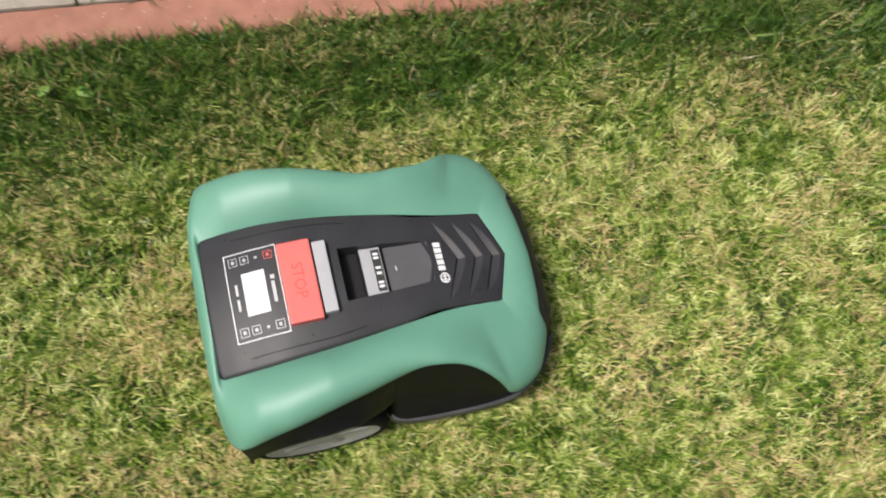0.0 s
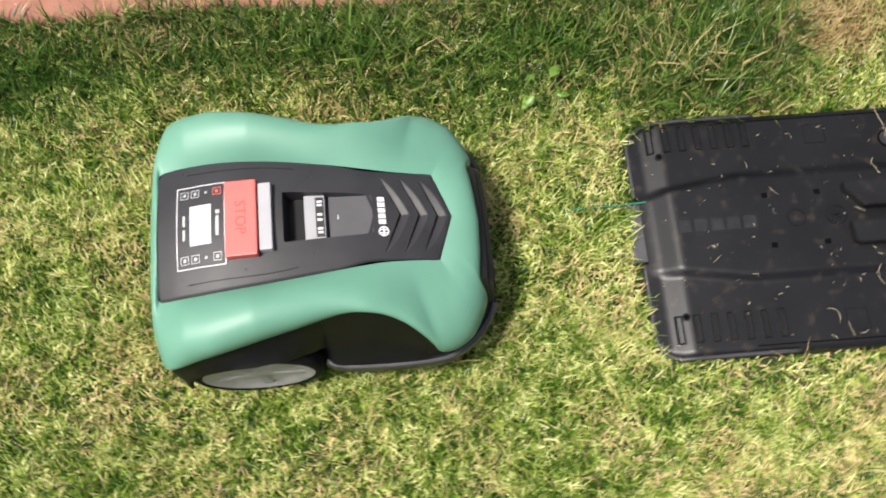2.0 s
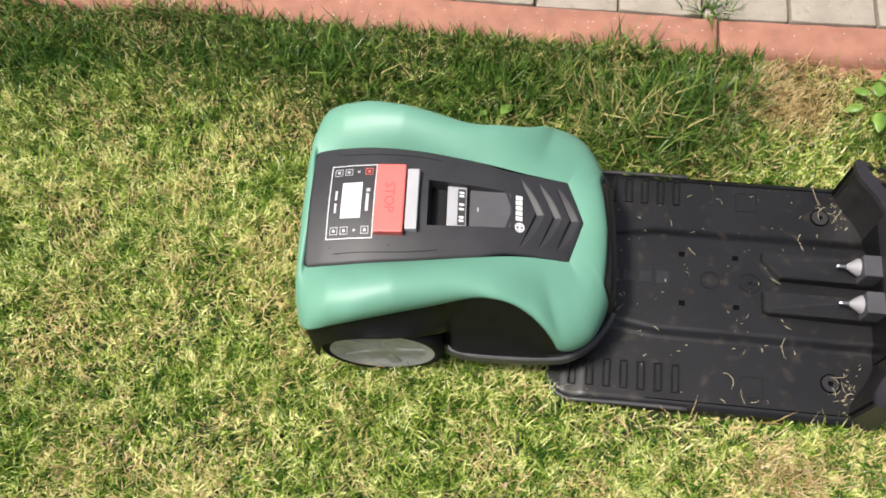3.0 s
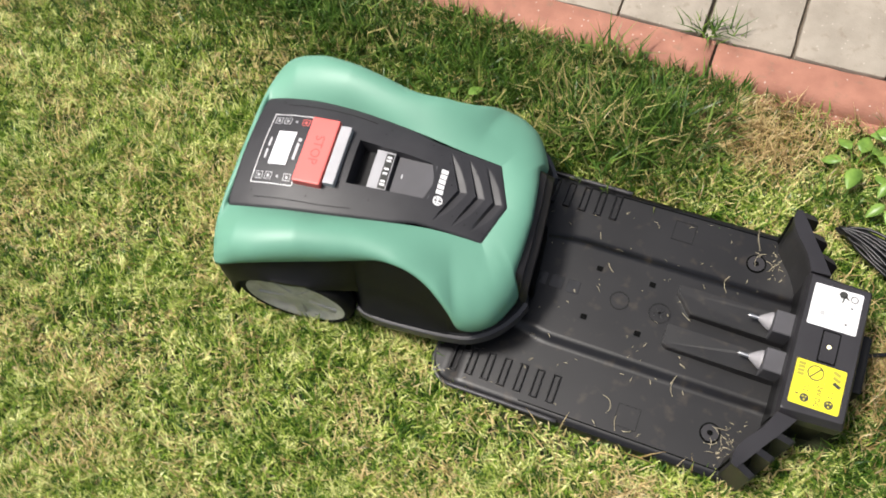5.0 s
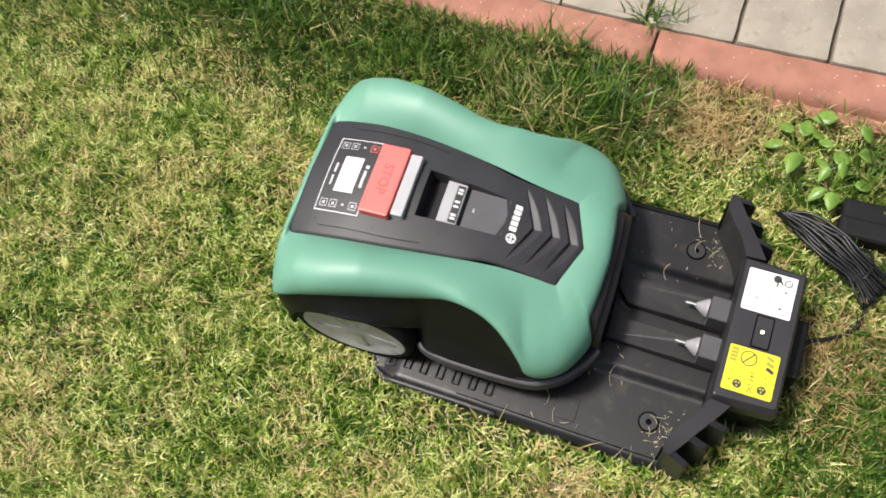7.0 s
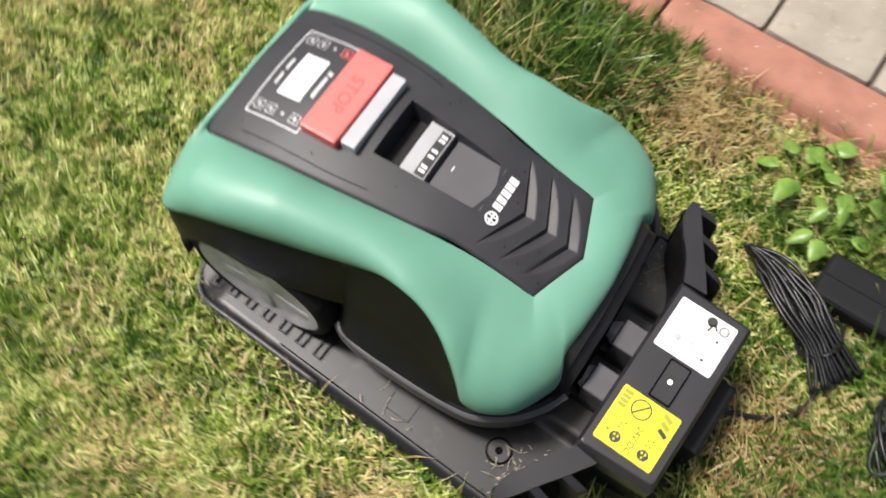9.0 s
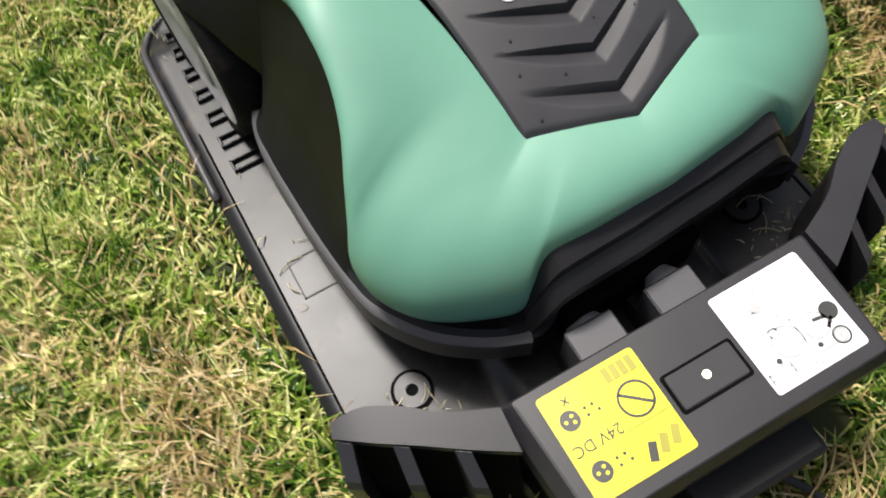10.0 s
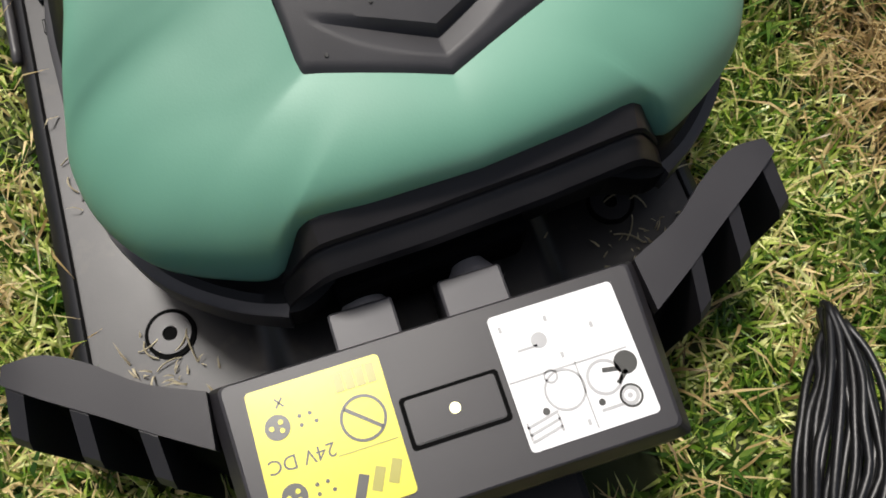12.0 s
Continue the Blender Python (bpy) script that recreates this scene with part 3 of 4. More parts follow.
    for drop, x in ((-0.003, 0.372), (-0.0015, 0.3805), (0.0000, 0.3820), (0.0060, 0.3895), (0.0105, 0.3900), (0.0107, 0.3872), (0.0128, 0.3872), (0.0130, 0.3905), (0.0148, 0.3925), (0.0225, 0.3990), (0.0310, 0.3995), (0.0315, 0.360)):
        rows.append([bm.verts.new((x - 0.40 * y * y, y * (1 - drop / 0.9), (z - 0.084) * (1 - drop / 0.062) + 0.084 - drop * 0.06)) for y, z in path])
    for A, B in zip(rows, rows[1:]):
        for i in range(len(path) - 1):
            bm.faces.new((A[i], A[i + 1], B[i + 1], B[i]))
    bumper = part("bumper", bm, BUMPER, mower, "black front bumper in two stepped bands", True)
    bumper.data.set_sharp_from_angle(angle=radians(22))
    part("contact_socket", box(0.366, 0.4005, -0.078, 0.024, 0.045, 0.0850, 0.004, 2), SHADE_AND_TRIM, mower, "black charging socket under the bumper")
    build_panel(mower)
    # drive wheels
    for side in (-1, 1):
        hub = lathe([(0.0, 0.0105), (0.016, 0.0105), (0.022, 0.0085), (0.058, 0.0075), (0.066, 0.0120), (0.0745, 0.0125), (0.0745, -0.012), (0, -0.012)], 44)
        w = part("wheel", lathe([(0.074, 0.0125), (0.079, 0.014), (0.0845, 0.0115), (0.086, 0.004), (0.086, -0.004), (0.0845, -0.0115), (0.079, -0.014), (0.074, -0.0125), (0.074, 0.0125)], 56), RUBBER, mower, "black rubber drive wheel", True)
        part("hub", hub, HUB, w, "light grey dished wheel hub with raised spokes", True).data.set_sharp_from_angle(angle=radians(35))
        for i in range(5):
            sp = box(0.016, 0.0625, -0.0085, 0.0085, 0.005, 0.0100, 0.003, 2)
            sp.transform(Matrix.Rotation(i * math.pi * 0.4, 4, "Z"))
            part("spoke", sp, HUB, w)
        # side skirt that falls from the shell and is cut out round the wheel
        flank = low[i_corner:i_front]
        bm = bmesh.new()
        rows = []
        for a in np.linspace(radians(-4), radians(186), 40):
            c, sn = math.cos(a), math.sin(a)
            r = 0.0775 + (0.0105 if c < 0 else 0.022) * abs(c) ** 2
            lx_, lz_ = 0.070 + r * c * 1.03, 0.086 + r * sn
            gx = float(np.clip(lx_ + 0.012 * c, -0.024, 0.2))
            gy, gz = -float(np.interp(gx, flank[:, 0], flank[:, 1])), float(np.interp(gx, flank[:, 0], flank[:, 2]))
            out = float(np.interp(c, [0.15, 0.6, 0.85, 1.0], [0.1715, 0.166, 0.153, 0.138]))
            rows.append([bm.verts.new((x, side * y, z)) for x, y, z in (
                (gx, gy - 0.005, gz + 0.003), (gx * 0.75 + lx_ * 0.25, gy * 0.8 + out * 0.2, gz * 0.68 + lz_ * 0.32), (gx * 0.25 + lx_ * 0.75, gy * 0.22 + out * 0.78 + 0.001, gz * 0.22 + lz_ * 0.78),
                (lx_ + 0.003 * c, out + 0.0025, lz_ + 0.005 * sn), (lx_, out + 0.0035, lz_), (lx_, out + 0.001, lz_ - 0.001), (lx_, 0.142, lz_ + 0.002), (lx_, 0.128, lz_ + 0.004))])
        for A, B in zip(rows, rows[1:]):
            for i in range(7):
                bm.faces.new((A[i], A[i + 1], B[i + 1], B[i]))
        part("side_skirt", bm, BLACK, mower, "black side skirt arched over the wheel", True).data.set_sharp_from_angle(angle=radians(40))
        ledge = spline([(0.160, 0.160, 0.080), (0.172, 0.1655, 0.080), (0.200, 0.1712, 0.080), (0.235, 0.1732, 0.080), (0.270, 0.1742, 0.080), (0.308, 0.1732, 0.080), (0.330, 0.1698, 0.080), (0.362, 0.1525, 0.080), (0.386, 0.1255, 0.080), (0.398, 0.1030, 0.080)], 44)
        bm = bmesh.new()
        rows = []
        for k in range(44):
            t = ledge[min(k + 1, 43)] - ledge[max(k - 1, 0)]
            nx, ny = t[1], -t[0]
            h = -math.hypot(nx, ny)
            x, y, z = ledge[k]
            rows.append([bm.verts.new((x + nx / h * d, side * (y + ny / h * d), z + dz)) for d, dz in ((-0.0085, 0.0065), (-0.0010, 0.0055), (0.0012, 0.0040), (0.0016, 0.001), (0.0016, -0.016), (-0.0085, -0.016))])
        for A, B in zip(rows, rows[1:]):
            for i in range(6):
                bm.faces.new((A[i], A[(i + 1) % 6], B[(i + 1) % 6], B[i]))
        bm.faces.new(rows[0])
        bm.faces.new(list(reversed(rows[-1])))
        part("rim_lip", bm, LIP, mower, "lip along the lower rim, coloured grey for its lit top", True).data.set_sharp_from_angle(angle=radians(30))
        WHEELS.append((w, side))
        w.matrix_basis = wheel_pose(side, 0)
    return mower


WHEELS = []


def wheel_pose(side, angle):
    """Pose of a drive wheel on the mower, turned by so many degrees."""
    return Matrix.Translation((0.070, side * 0.157, 0.086)) @ Matrix.Rotation(radians(angle), 4, "Y") @ Matrix.Rotation(radians(-90 * side), 4, "X")


def chevron_groove(xc, v):
    """Depth of the three chevron grooves pressed into the panel's nose, by the grid line's middle and the share of the half width."""
    d = 0.0
    for mid in (0.2812, 0.3055, 0.3297):
        w = 0.0112 * (1 - min(1, abs(v) / 0.84) ** 3)
        if -0.0008 < xc - mid < w and abs(v) < 0.84:
            d = max(d, 0.0060 * min(1, (xc - mid + 0.0008) / 0.0008) * (1 - max(0, xc - mid) / w) * max(0.12, 1 - (v / 0.84) ** 2))
    return d


def pocket_depth(x, v):
    """The handle pocket: a deep slot that ramps up towards the nose."""
    if 0.136 < x < 0.2475 and abs(v) < 0.41:
        return float(np.interp(x, [0.136, 0.137, 0.158, 0.160, 0.187, 0.189, 0.247], [0.0, 0.03, 0.03, 0.010, 0.009, 0.016, 0.0015]))
    return 0.0


def build_panel(mower):
    bm = bmesh.new()
    nu, nv = 260, 100
    rows = []
    for j in range(nv + 1):
        v = -1 + 2 * j / nv
        row = []
        for i in range(nu + 1):
            u = i / nu
            xc = -0.029 + 0.377 * u
            y = v * panel_half(xc)
            x = xc - float(np.interp(u, [0.62, 0.78, 0.95, 1.0], [0.0, 0.42, 0.42, 0.345])) * abs(y) + 0.004 * max(0, abs(v) - 0.9) / 0.1 * max(0, 1 - u * 40)
            edge = min((1 - abs(v)) * 0.07, 0.380 * u, 0.380 * (1 - u))
            row.append(bm.verts.new((x, y, crown_z(x, y) + 0.0022 * min(1, edge / 0.002) - chevron_groove(xc, v) - pocket_depth(xc, v))))
        rows.append(row)
    for A, B in zip(rows, rows[1:]):
        for i in range(nu):
            bm.faces.new((A[i], A[i + 1], B[i + 1], B[i]))
    p = part("top_panel", bm, PANEL, mower, "matt charcoal plastic top panel with chevron grooves", True)
    p.data.set_sharp_from_angle(angle=radians(30))
    rng = random.Random(17)
    for k in range(46):
        x, v = rng.uniform(-0.02, 0.325), rng.uniform(-0.9, 0.9)
        y = v * panel_half(x)
        if abs(v) > 0.63 or x > 0.255:
            r = rng.uniform(0.0004, 0.0011)
            sp = disc(0, r, -0.0006, 0.0004, 7)
            sp.transform(Matrix.Translation((x, y, crown_z(x, y) + 0.0024)) @ Matrix.Rotation(radians(10), 4, "Y"))
            part("dirt_speck", sp, BLACK, p)

    def patch(x0, x1, y0, y1, lift=0.0027, thick=0.0006, nx=4, ny=6, depth=0.0):
        b = bmesh.new()
        g = [[[b.verts.new((x0 + (x1 - x0) * i / nx, y0 + (y1 - y0) * j / ny, crown_z(x0 + (x1 - x0) * i / nx, y0 + (y1 - y0) * j / ny) + lift + k * thick - depth)) for j in range(ny + 1)] for i in range(nx + 1)] for k in (0, 1)]
        for i in range(nx):
            for j in range(ny):
                b.faces.new((g[1][i][j], g[1][i + 1][j], g[1][i + 1][j + 1], g[1][i][j + 1]))
        ring = [(i, 0) for i in range(nx)] + [(nx, j) for j in range(ny)] + [(i, ny) for i in range(nx, 0, -1)] + [(0, j) for j in range(ny, 0, -1)]
        for (a, c), (e, f) in zip(ring, ring[1:] + ring[:1]):
            b.faces.new((g[0][a][c], g[0][e][f], g[1][e][f], g[1][a][c]))
        return b

    ctl = part("control_panel", patch(0.0, 0.0635, -0.0555, 0.0555, 0.0022, 0.0005, 5, 10), PANEL, mower, "control field with white printed frame and keys")

    def mark(x0, x1, y0, y1, mat=LINES, name="print", lift=0.003):
        part(name, patch(x0, x1, y0, y1, lift, 0.0004, 2, 4), mat, ctl)

    w = 0.0011
    for a in ((0, w, -0.0555, 0.0555), (0.0625, 0.0635, -0.0555, 0.0555), (0, 0.0635, -0.0555, -0.0544), (0, 0.0635, 0.0544, 0.0555)):
        mark(*a, WHITE, "frame_line")
    mark(0.018, 0.0455, -0.0265, 0.0265, LCD, "display")
    for sy in (-1, 1):
        for cx in (0.0105, 0.0245, 0.053):
            r = 0.0053
            for a in ((cx - r, cx - r + 0.0008, -r, r), (cx + r - 0.0008, cx + r, -r, r), (cx - r, cx + r, -r, -r + 0.0008), (cx - r, cx + r, r - 0.0008, r)):
                mark(a[0], a[1], sy * 0.044 + a[2], sy * 0.044 + a[3], LINES if not (sy > 0 and cx > 0.05) else RED, "key_outline")
            mark(cx - 0.0018, cx + 0.0018, sy * 0.044 - 0.002, sy * 0.044 + 0.002, LINES if cx < 0.05 or sy < 0 else RED, "key_symbol")
        mark(0.037, 0.040, sy * 0.044 - 0.0015, sy * 0.044 + 0.0015)
    for x0, x1, y0, y1 in ((0.0085, 0.0115, -0.018, -0.004), (0.0085, 0.0115, 0.001, 0.015), (0.0515, 0.0565, 0.012, 0.017), (0.0515, 0.0555, -0.017, 0.009)):
        mark(x0, x1, y0, y1)
    for sy in (-1, 1):
        bm = bmesh.new()
        line = [(x, sy * (0.0745 - 0.02 * (x - 0.02) - 0.35 * max(0, x - 0.09) ** 2 * 4)) for x in np.linspace(0.012, 0.150, 24)]
        rows = [[bm.verts.new((x, y + k * w, crown_z(x, y) + 0.0024 + h)) for k, w, h in ((-1, 0.0006, -0.001), (-1, 0.0005, 0.0002), (1, 0.0005, 0.0002), (1, 0.0006, -0.001))] for x, y in line]
        for A, B in zip(rows, rows[1:]):
            for i in range(3):
                bm.faces.new((A[i], A[i + 1], B[i + 1], B[i]))
        part("seam", bm, BLACK, mower)
    # Black plate on the slot's floor stands in for its deep shade.
    part("slot_shade_plate", box(0.1372, 0.1578, -0.0325, 0.0325, 0.186, 0.1965), BLACK, mower, "black plate for the shade in the slot behind the stop button")
    # stop button and grey strip
    bz = crown_z(0.085, 0)
    stop = part("stop_button", box(0.0645, 0.1045, -0.0505, 0.0505, bz - 0.008, bz + 0.0105, 0.0022, 2), RED, mower, "large red stop button")
    part("lettering", letters("STOP", 0.019, pose(0.084, 0, bz + 0.0106, 0, 0, -90), 0.0003), REDTEXT, stop, "darker red moulded letters")
    part("silver_strip", box(0.1065, 0.1225, -0.045, 0.045, bz - 0.008, bz + 0.008, 0.0014, 2), SILVER, mower, "silver-grey strip behind the stop button")
    # printed strip in the pocket
    strip = part("pocket_strip", patch(0.1605, 0.186, -0.030, 0.030, 0.0, 0.0008, 3, 4, 0.0062), SILVER, mower, "light grey label with dark symbols")
    part("symbol_band", patch(0.1745, 0.185, -0.027, 0.027, 0.0010, 0.0003, 2, 4, 0.0062), INK, strip)
    for y in (-0.021, -0.016, -0.004, 0.003, 0.016, 0.021):
        part("symbol", patch(0.1765, 0.183, y - 0.0016, y + 0.0016, 0.0015, 0.0003, 1, 1, 0.0062), WHITE, strip)
    bm = bmesh.new()
    for x, hw in ((0.191, 0.0295), (0.246, 0.0252)):
        for s in (-1, 1):
            bm.verts.new((x, s * hw, crown_z(x, 0) - pocket_depth(x, 0) + 0.0028))
    bm.verts.ensure_lookup_table()
    vs = list(bm.verts)
    bm.faces.new((vs[0], vs[1], vs[3], vs[2]))
    ext = bmesh.ops.extrude_face_region(bm, geom=list(bm.faces))
    for g in ext["geom"]:
        if isinstance(g, bmesh.types.BMVert):
            g.co.z += 0.0008
    ramp = part("pocket_ramp", bm, POCKET, mower, "smooth mid-grey ramp of the handle pocket")
    part("ramp_mark", box(0.201, 0.2025, -0.003, 0.003, crown_z(0.202, 0) - 0.0093, crown_z(0.202, 0) - 0.0085), LINES, ramp)
    # maker's emblem as plain shapes
    ez = crown_z(0.2585, -0.0245) + 0.0028
    ring = disc(0.0050, 0.0068, 0, 0.0006, 28)
    tilt = Matrix.Translation((0.2585, -0.0245, ez)) @ Matrix.Rotation(radians(20), 4, "Y") @ Matrix.Rotation(radians(4), 4, "X")
    ring.transform(tilt)
    emb = part("emblem", ring, WHITE, mower, "white round emblem beside five white bars")
    for a in ((-0.0012, 0.0012, -0.005, 0.005), (-0.0045, 0.0045, -0.0028, -0.0014), (-0.0045, 0.0045, 0.0014, 0.0028)):
        b = box(*a, 0, 0.0006)
        b.transform(tilt)
        part("emblem_bar", b, WHITE, emb)
    for i in range(5):
        y = -0.0115 + i * 0.0078
        b = box(-0.0048, 0.0048, -0.0031, 0.0031, 0, 0.0006)
        b.transform(Matrix.Translation((0.2575, y, crown_z(0.2575, y) + 0.0025)) @ Matrix.Rotation(radians(20), 4, "Y"))
        part("emblem_bar", b, WHITE, emb)


# ---- charging dock ----
def rounded(x0, x1, y0, y1, r, n=6):
    """Outline of a rectangle with the two corners at x0 rounded."""
    out = [(x1, y0), (x1, y1)]
    out += [(x0 + r - r * math.sin(a), y1 - r + r * math.cos(a)) for a in np.linspace(0, math.pi / 2, n)]
    out += [(x0 + r - r * math.cos(a), y0 + r - r * math.sin(a)) for a in np.linspace(0, math.pi / 2, n)]
    return out


def floor_z(x, y):
    """Top of the dock floor: wheel lanes either side of a raised middle, ramped at the entry."""
    z = 0.025 * min(1, max(0.55, (x - 0.09) / 0.06))
    w = float(np.interp(x, [0.10, 0.25, 0.56], [0.055, 0.078, 0.078]))
    z += 0.009 * min(1, max(0, (w + 0.008 - abs(y - 0.004)) / 0.010)) * min(1, max(0.2, (x - 0.10) / 0.05))
    return z


def build_dock():
    dock = empty("charging_dock", pose(0, 0, 0), "black plastic charging dock on the lawn, dusty with grass clippings", "charging dock")
    bm = bmesh.new()
    xs = np.r_[np.linspace(0.101, 0.20, 20), np.linspace(0.21, 0.575, 50)]
    ys = np.linspace(-1, 1, 91)
    rows = []
    for x in xs:
        c = max(0, 0.040 - (x - 0.101))
        half = 0.187 - (0.040 - math.sqrt(max(0, 0.040**2 - c * c)))
        row = []
        for v in ys:
            y = v * half
            xx = x + (0.008 if x < 0.103 and -0.040 < y < 0.066 else 0)
            end = float(np.interp(abs(y), [0, 0.1, 0.14, 0.187], [0.575, 0.570, 0.548, 0.530]))
            xx = 0.2 + (xx - 0.2) * (end - 0.2) / 0.375 if x > 0.2 else xx
            row.append(bm.verts.new((xx, y, floor_z(x, y) - 0.006 * max(0, abs(v) - 0.965) / 0.035)))
        rows.append(row)
    for A, B in zip(rows, rows[1:]):
        for i in range(len(ys) - 1):
            bm.faces.new((A[i], B[i], B[i + 1], A[i + 1]))
    rim = [r[0] for r in rows] + rows[-1][1:-1] + [r[-1] for r in reversed(rows)] + list(reversed(rows[0][1:-1]))
    lo = [bm.verts.new((v.co.x + (-0.002 if v.co.x < 0.12 else 0), v.co.y * 1.012, -0.012)) for v in rim]
    for i in range(len(rim)):
        j = (i + 1) % len(rim)
        bm.faces.new((rim[i], rim[j], lo[j], lo[i]))
    floor = part("floor_plate", bm, DOCK, dock, "scuffed black plastic floor plate", True)
    floor.data.set_sharp_from_angle(angle=radians(40))
    # rolled bead round the entry lip
    arc = [(0.141 - 0.040 * math.sin(a), 0.147 + 0.040 * math.cos(a)) for a in np.linspace(0, math.pi / 2, 9)]
    line = [(0.30, 0.187), (0.22, 0.187)] + arc + [(0.101, 0.10), (0.101, 0.066)]
    for side in (-1, 1):
        bead = tube([(x, side * y, floor_z(x, y) - 0.002) for x, y in (line if side > 0 else line[:-1] + [(0.101, 0.042)])], 0.0032, 8, samples=50)
        part("lip_bead", bead, LIP, floor, "grey rolled edge of the floor plate", True)
    # grip ribs of the wheel lanes
    for side in (-1, 1):
        for i in range(7):
            x = 0.135 + 0.0245 * i
            y0 = 0.124 if side < 0 else 0.134
            y1 = 0.166 if side < 0 else 0.176
            z = floor_z(x, 0.15)
            g = bmesh.new()
            ya, yb = sorted((side * y0, side * y1))
            for a in ((x - 0.0056, x - 0.0036, ya, yb), (x + 0.0036, x + 0.0056, ya, yb), (x - 0.0040, x + 0.0040, ya, ya + 0.0020), (x - 0.0040, x + 0.0040, yb - 0.0020, yb)):
                g = box(*a, z - 0.006, z + 0.0042, 0.0006, 1, g)
            part("grip_rib", g, DOCK, floor)
        # moulded outline and screw washers
        for x, y in ((0.500, 0.131), (0.146, 0.127)):
            big = x > 0.3
            s = disc(0.0042, 0.0118 if big else 0.006, 0.0, 0.0022, 28)
            s.transform(Matrix.Translation((x, side * y, floor_z(x, y) + 0.0002)))
            sc = part("screw", s, HEAD if big else DOCK, dock, "recessed dock screw with hex socket")
            # Near-black hexagon paints in the shade of the screw's socket.
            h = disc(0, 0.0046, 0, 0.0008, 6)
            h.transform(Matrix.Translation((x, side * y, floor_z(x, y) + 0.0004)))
            part("socket", h, SHADE_AND_TRIM, sc)
            if big:
                # Dark ring on the floor paints the shaded gap round the screw.
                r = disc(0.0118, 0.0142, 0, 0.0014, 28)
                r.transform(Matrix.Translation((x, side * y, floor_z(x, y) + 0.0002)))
                part("seat_gap_shade", r, SHADE_AND_TRIM, sc)
        y = 0.148
        z = floor_z(0.39, y)
        for a in ((0.374, 0.375, -0.016, 0.016), (0.405, 0.406, -0.016, 0.016), (0.374, 0.406, -0.016, -0.015), (0.374, 0.406, 0.015, 0.016)):
            part("moulded_line", box(a[0], a[1], side * y + a[2], side * y + a[3], z - 0.001, z + 0.0007), BLACK, floor)
        # Dark strip on the plate, painting the shaded gap to the side skirt.
        part("edge_gap_shade", box(0.24, 0.522, side * 0.1765 - 0.0009, side * 0.1765 + 0.0009, 0.02, 0.0256), SHADE_AND_TRIM, floor)
        for x in (0.29, 0.369):
            yy = 0.0085 + side * 0.0395
            # Near-black block gives an uncut floor slot its shade by colour.
            hole_shade = box(x - 0.0045, x + 0.0045, yy - 0.004, yy + 0.004, 0.02, 0.0345)
            part("slot", hole_shade, SHADE_AND_TRIM, floor)
            part("slot_lip", box(x - 0.006, x + 0.0015, yy - 0.0055, yy + 0.0045, 0.02, 0.0342, 0.0003, 1), DOCK, floor)
    # pressed ring marks and a row of bars where the maker's name stands
    for x, r in ((0.331, 0.014), (0.39, 0.0155)):
        ring = disc(r - 0.0013, r, 0, 0.001, 30)
        ring.transform(Matrix.Translation((x, 0.009, 0.0342)))
        part("moulded_ring", ring, BLACK, floor)
    for i in range(4):
        b = box(0.381, 0.399, 0.0035, 0.0055, 0.034, 0.0355)
        b.transform(Matrix.Translation((0.39, 0.009, 0)) @ Matrix.Rotation(i * math.pi / 4, 4, "Z") @ Matrix.Translation((-0.39, -0.0045, 0)))
        part("moulded_line", b, DOCK, floor)
    for i in range(5):
        part("name_bar", box(0.154 + i * 0.0245, 0.173 + i * 0.0245, -0.002, 0.018, 0.034, 0.0348, 0.0003, 1), NAME, floor, "glossy grey bars in place of a name")
    part("mouth_plate", box(0.088, 0.112, -0.036, 0.060, 0.004, 0.0125, 0.002, 2), POCKET, dock, "grey cable guide at the entry lip")
    # guide rails and contact towers
    shapes = (([(0.406, 0.056), (0.406, 0.044), (0.430, 0.016), (0.536, 0.013), (0.566, 0.013), (0.566, 0.045), (0.536, 0.045), (0.530, 0.053)], 0.033),
              ([(0.405, -0.006), (0.405, -0.036), (0.412, -0.040), (0.536, -0.043), (0.566, -0.043), (0.566, -0.010), (0.536, -0.010)], -0.024))
    for outline, tip in shapes:
        rail = prism(outline, 0.02, lambda x, y: float(np.interp(x, [0.40, 0.45, 0.525], [0.048, 0.052, 0.056])), bevel=0.0015)
        part("guide_rail", rail, DOCK, dock, "black raised guide rail")
        yc = (outline[4][1] + outline[5][1]) / 2
        rail = box(0.5345, 0.566, yc - 0.0162, yc + 0.0162, 0.05, 0.0905, 0.0012, 1)
        tower = part("contact_tower", rail, POCKET, dock, "dark grey contact tower")
        cone = lathe([(0.0135, 0), (0.0125, 0.003), (0.0035, 0.0165), (0, 0.0165)], 20)
        cone.transform(Matrix.Translation((0.5335, tip, 0.0705)) @ Matrix.Rotation(radians(-90), 4, "Y"))
        part("contact_cone", cone, CONE, tower, "grey contact cone")
        pin = lathe([(0, 0), (0.0028, 0), (0.0028, 0.028), (0.0016, 0.0305), (0, 0.0305)], 14)
        pin.transform(Matrix.Translation((0.5335, tip, 0.0705)) @ Matrix.Rotation(radians(-90), 4, "Y"))
        part("contact_pin", pin, METAL, tower, "bright metal charging pin")
    build_dock_head(dock)


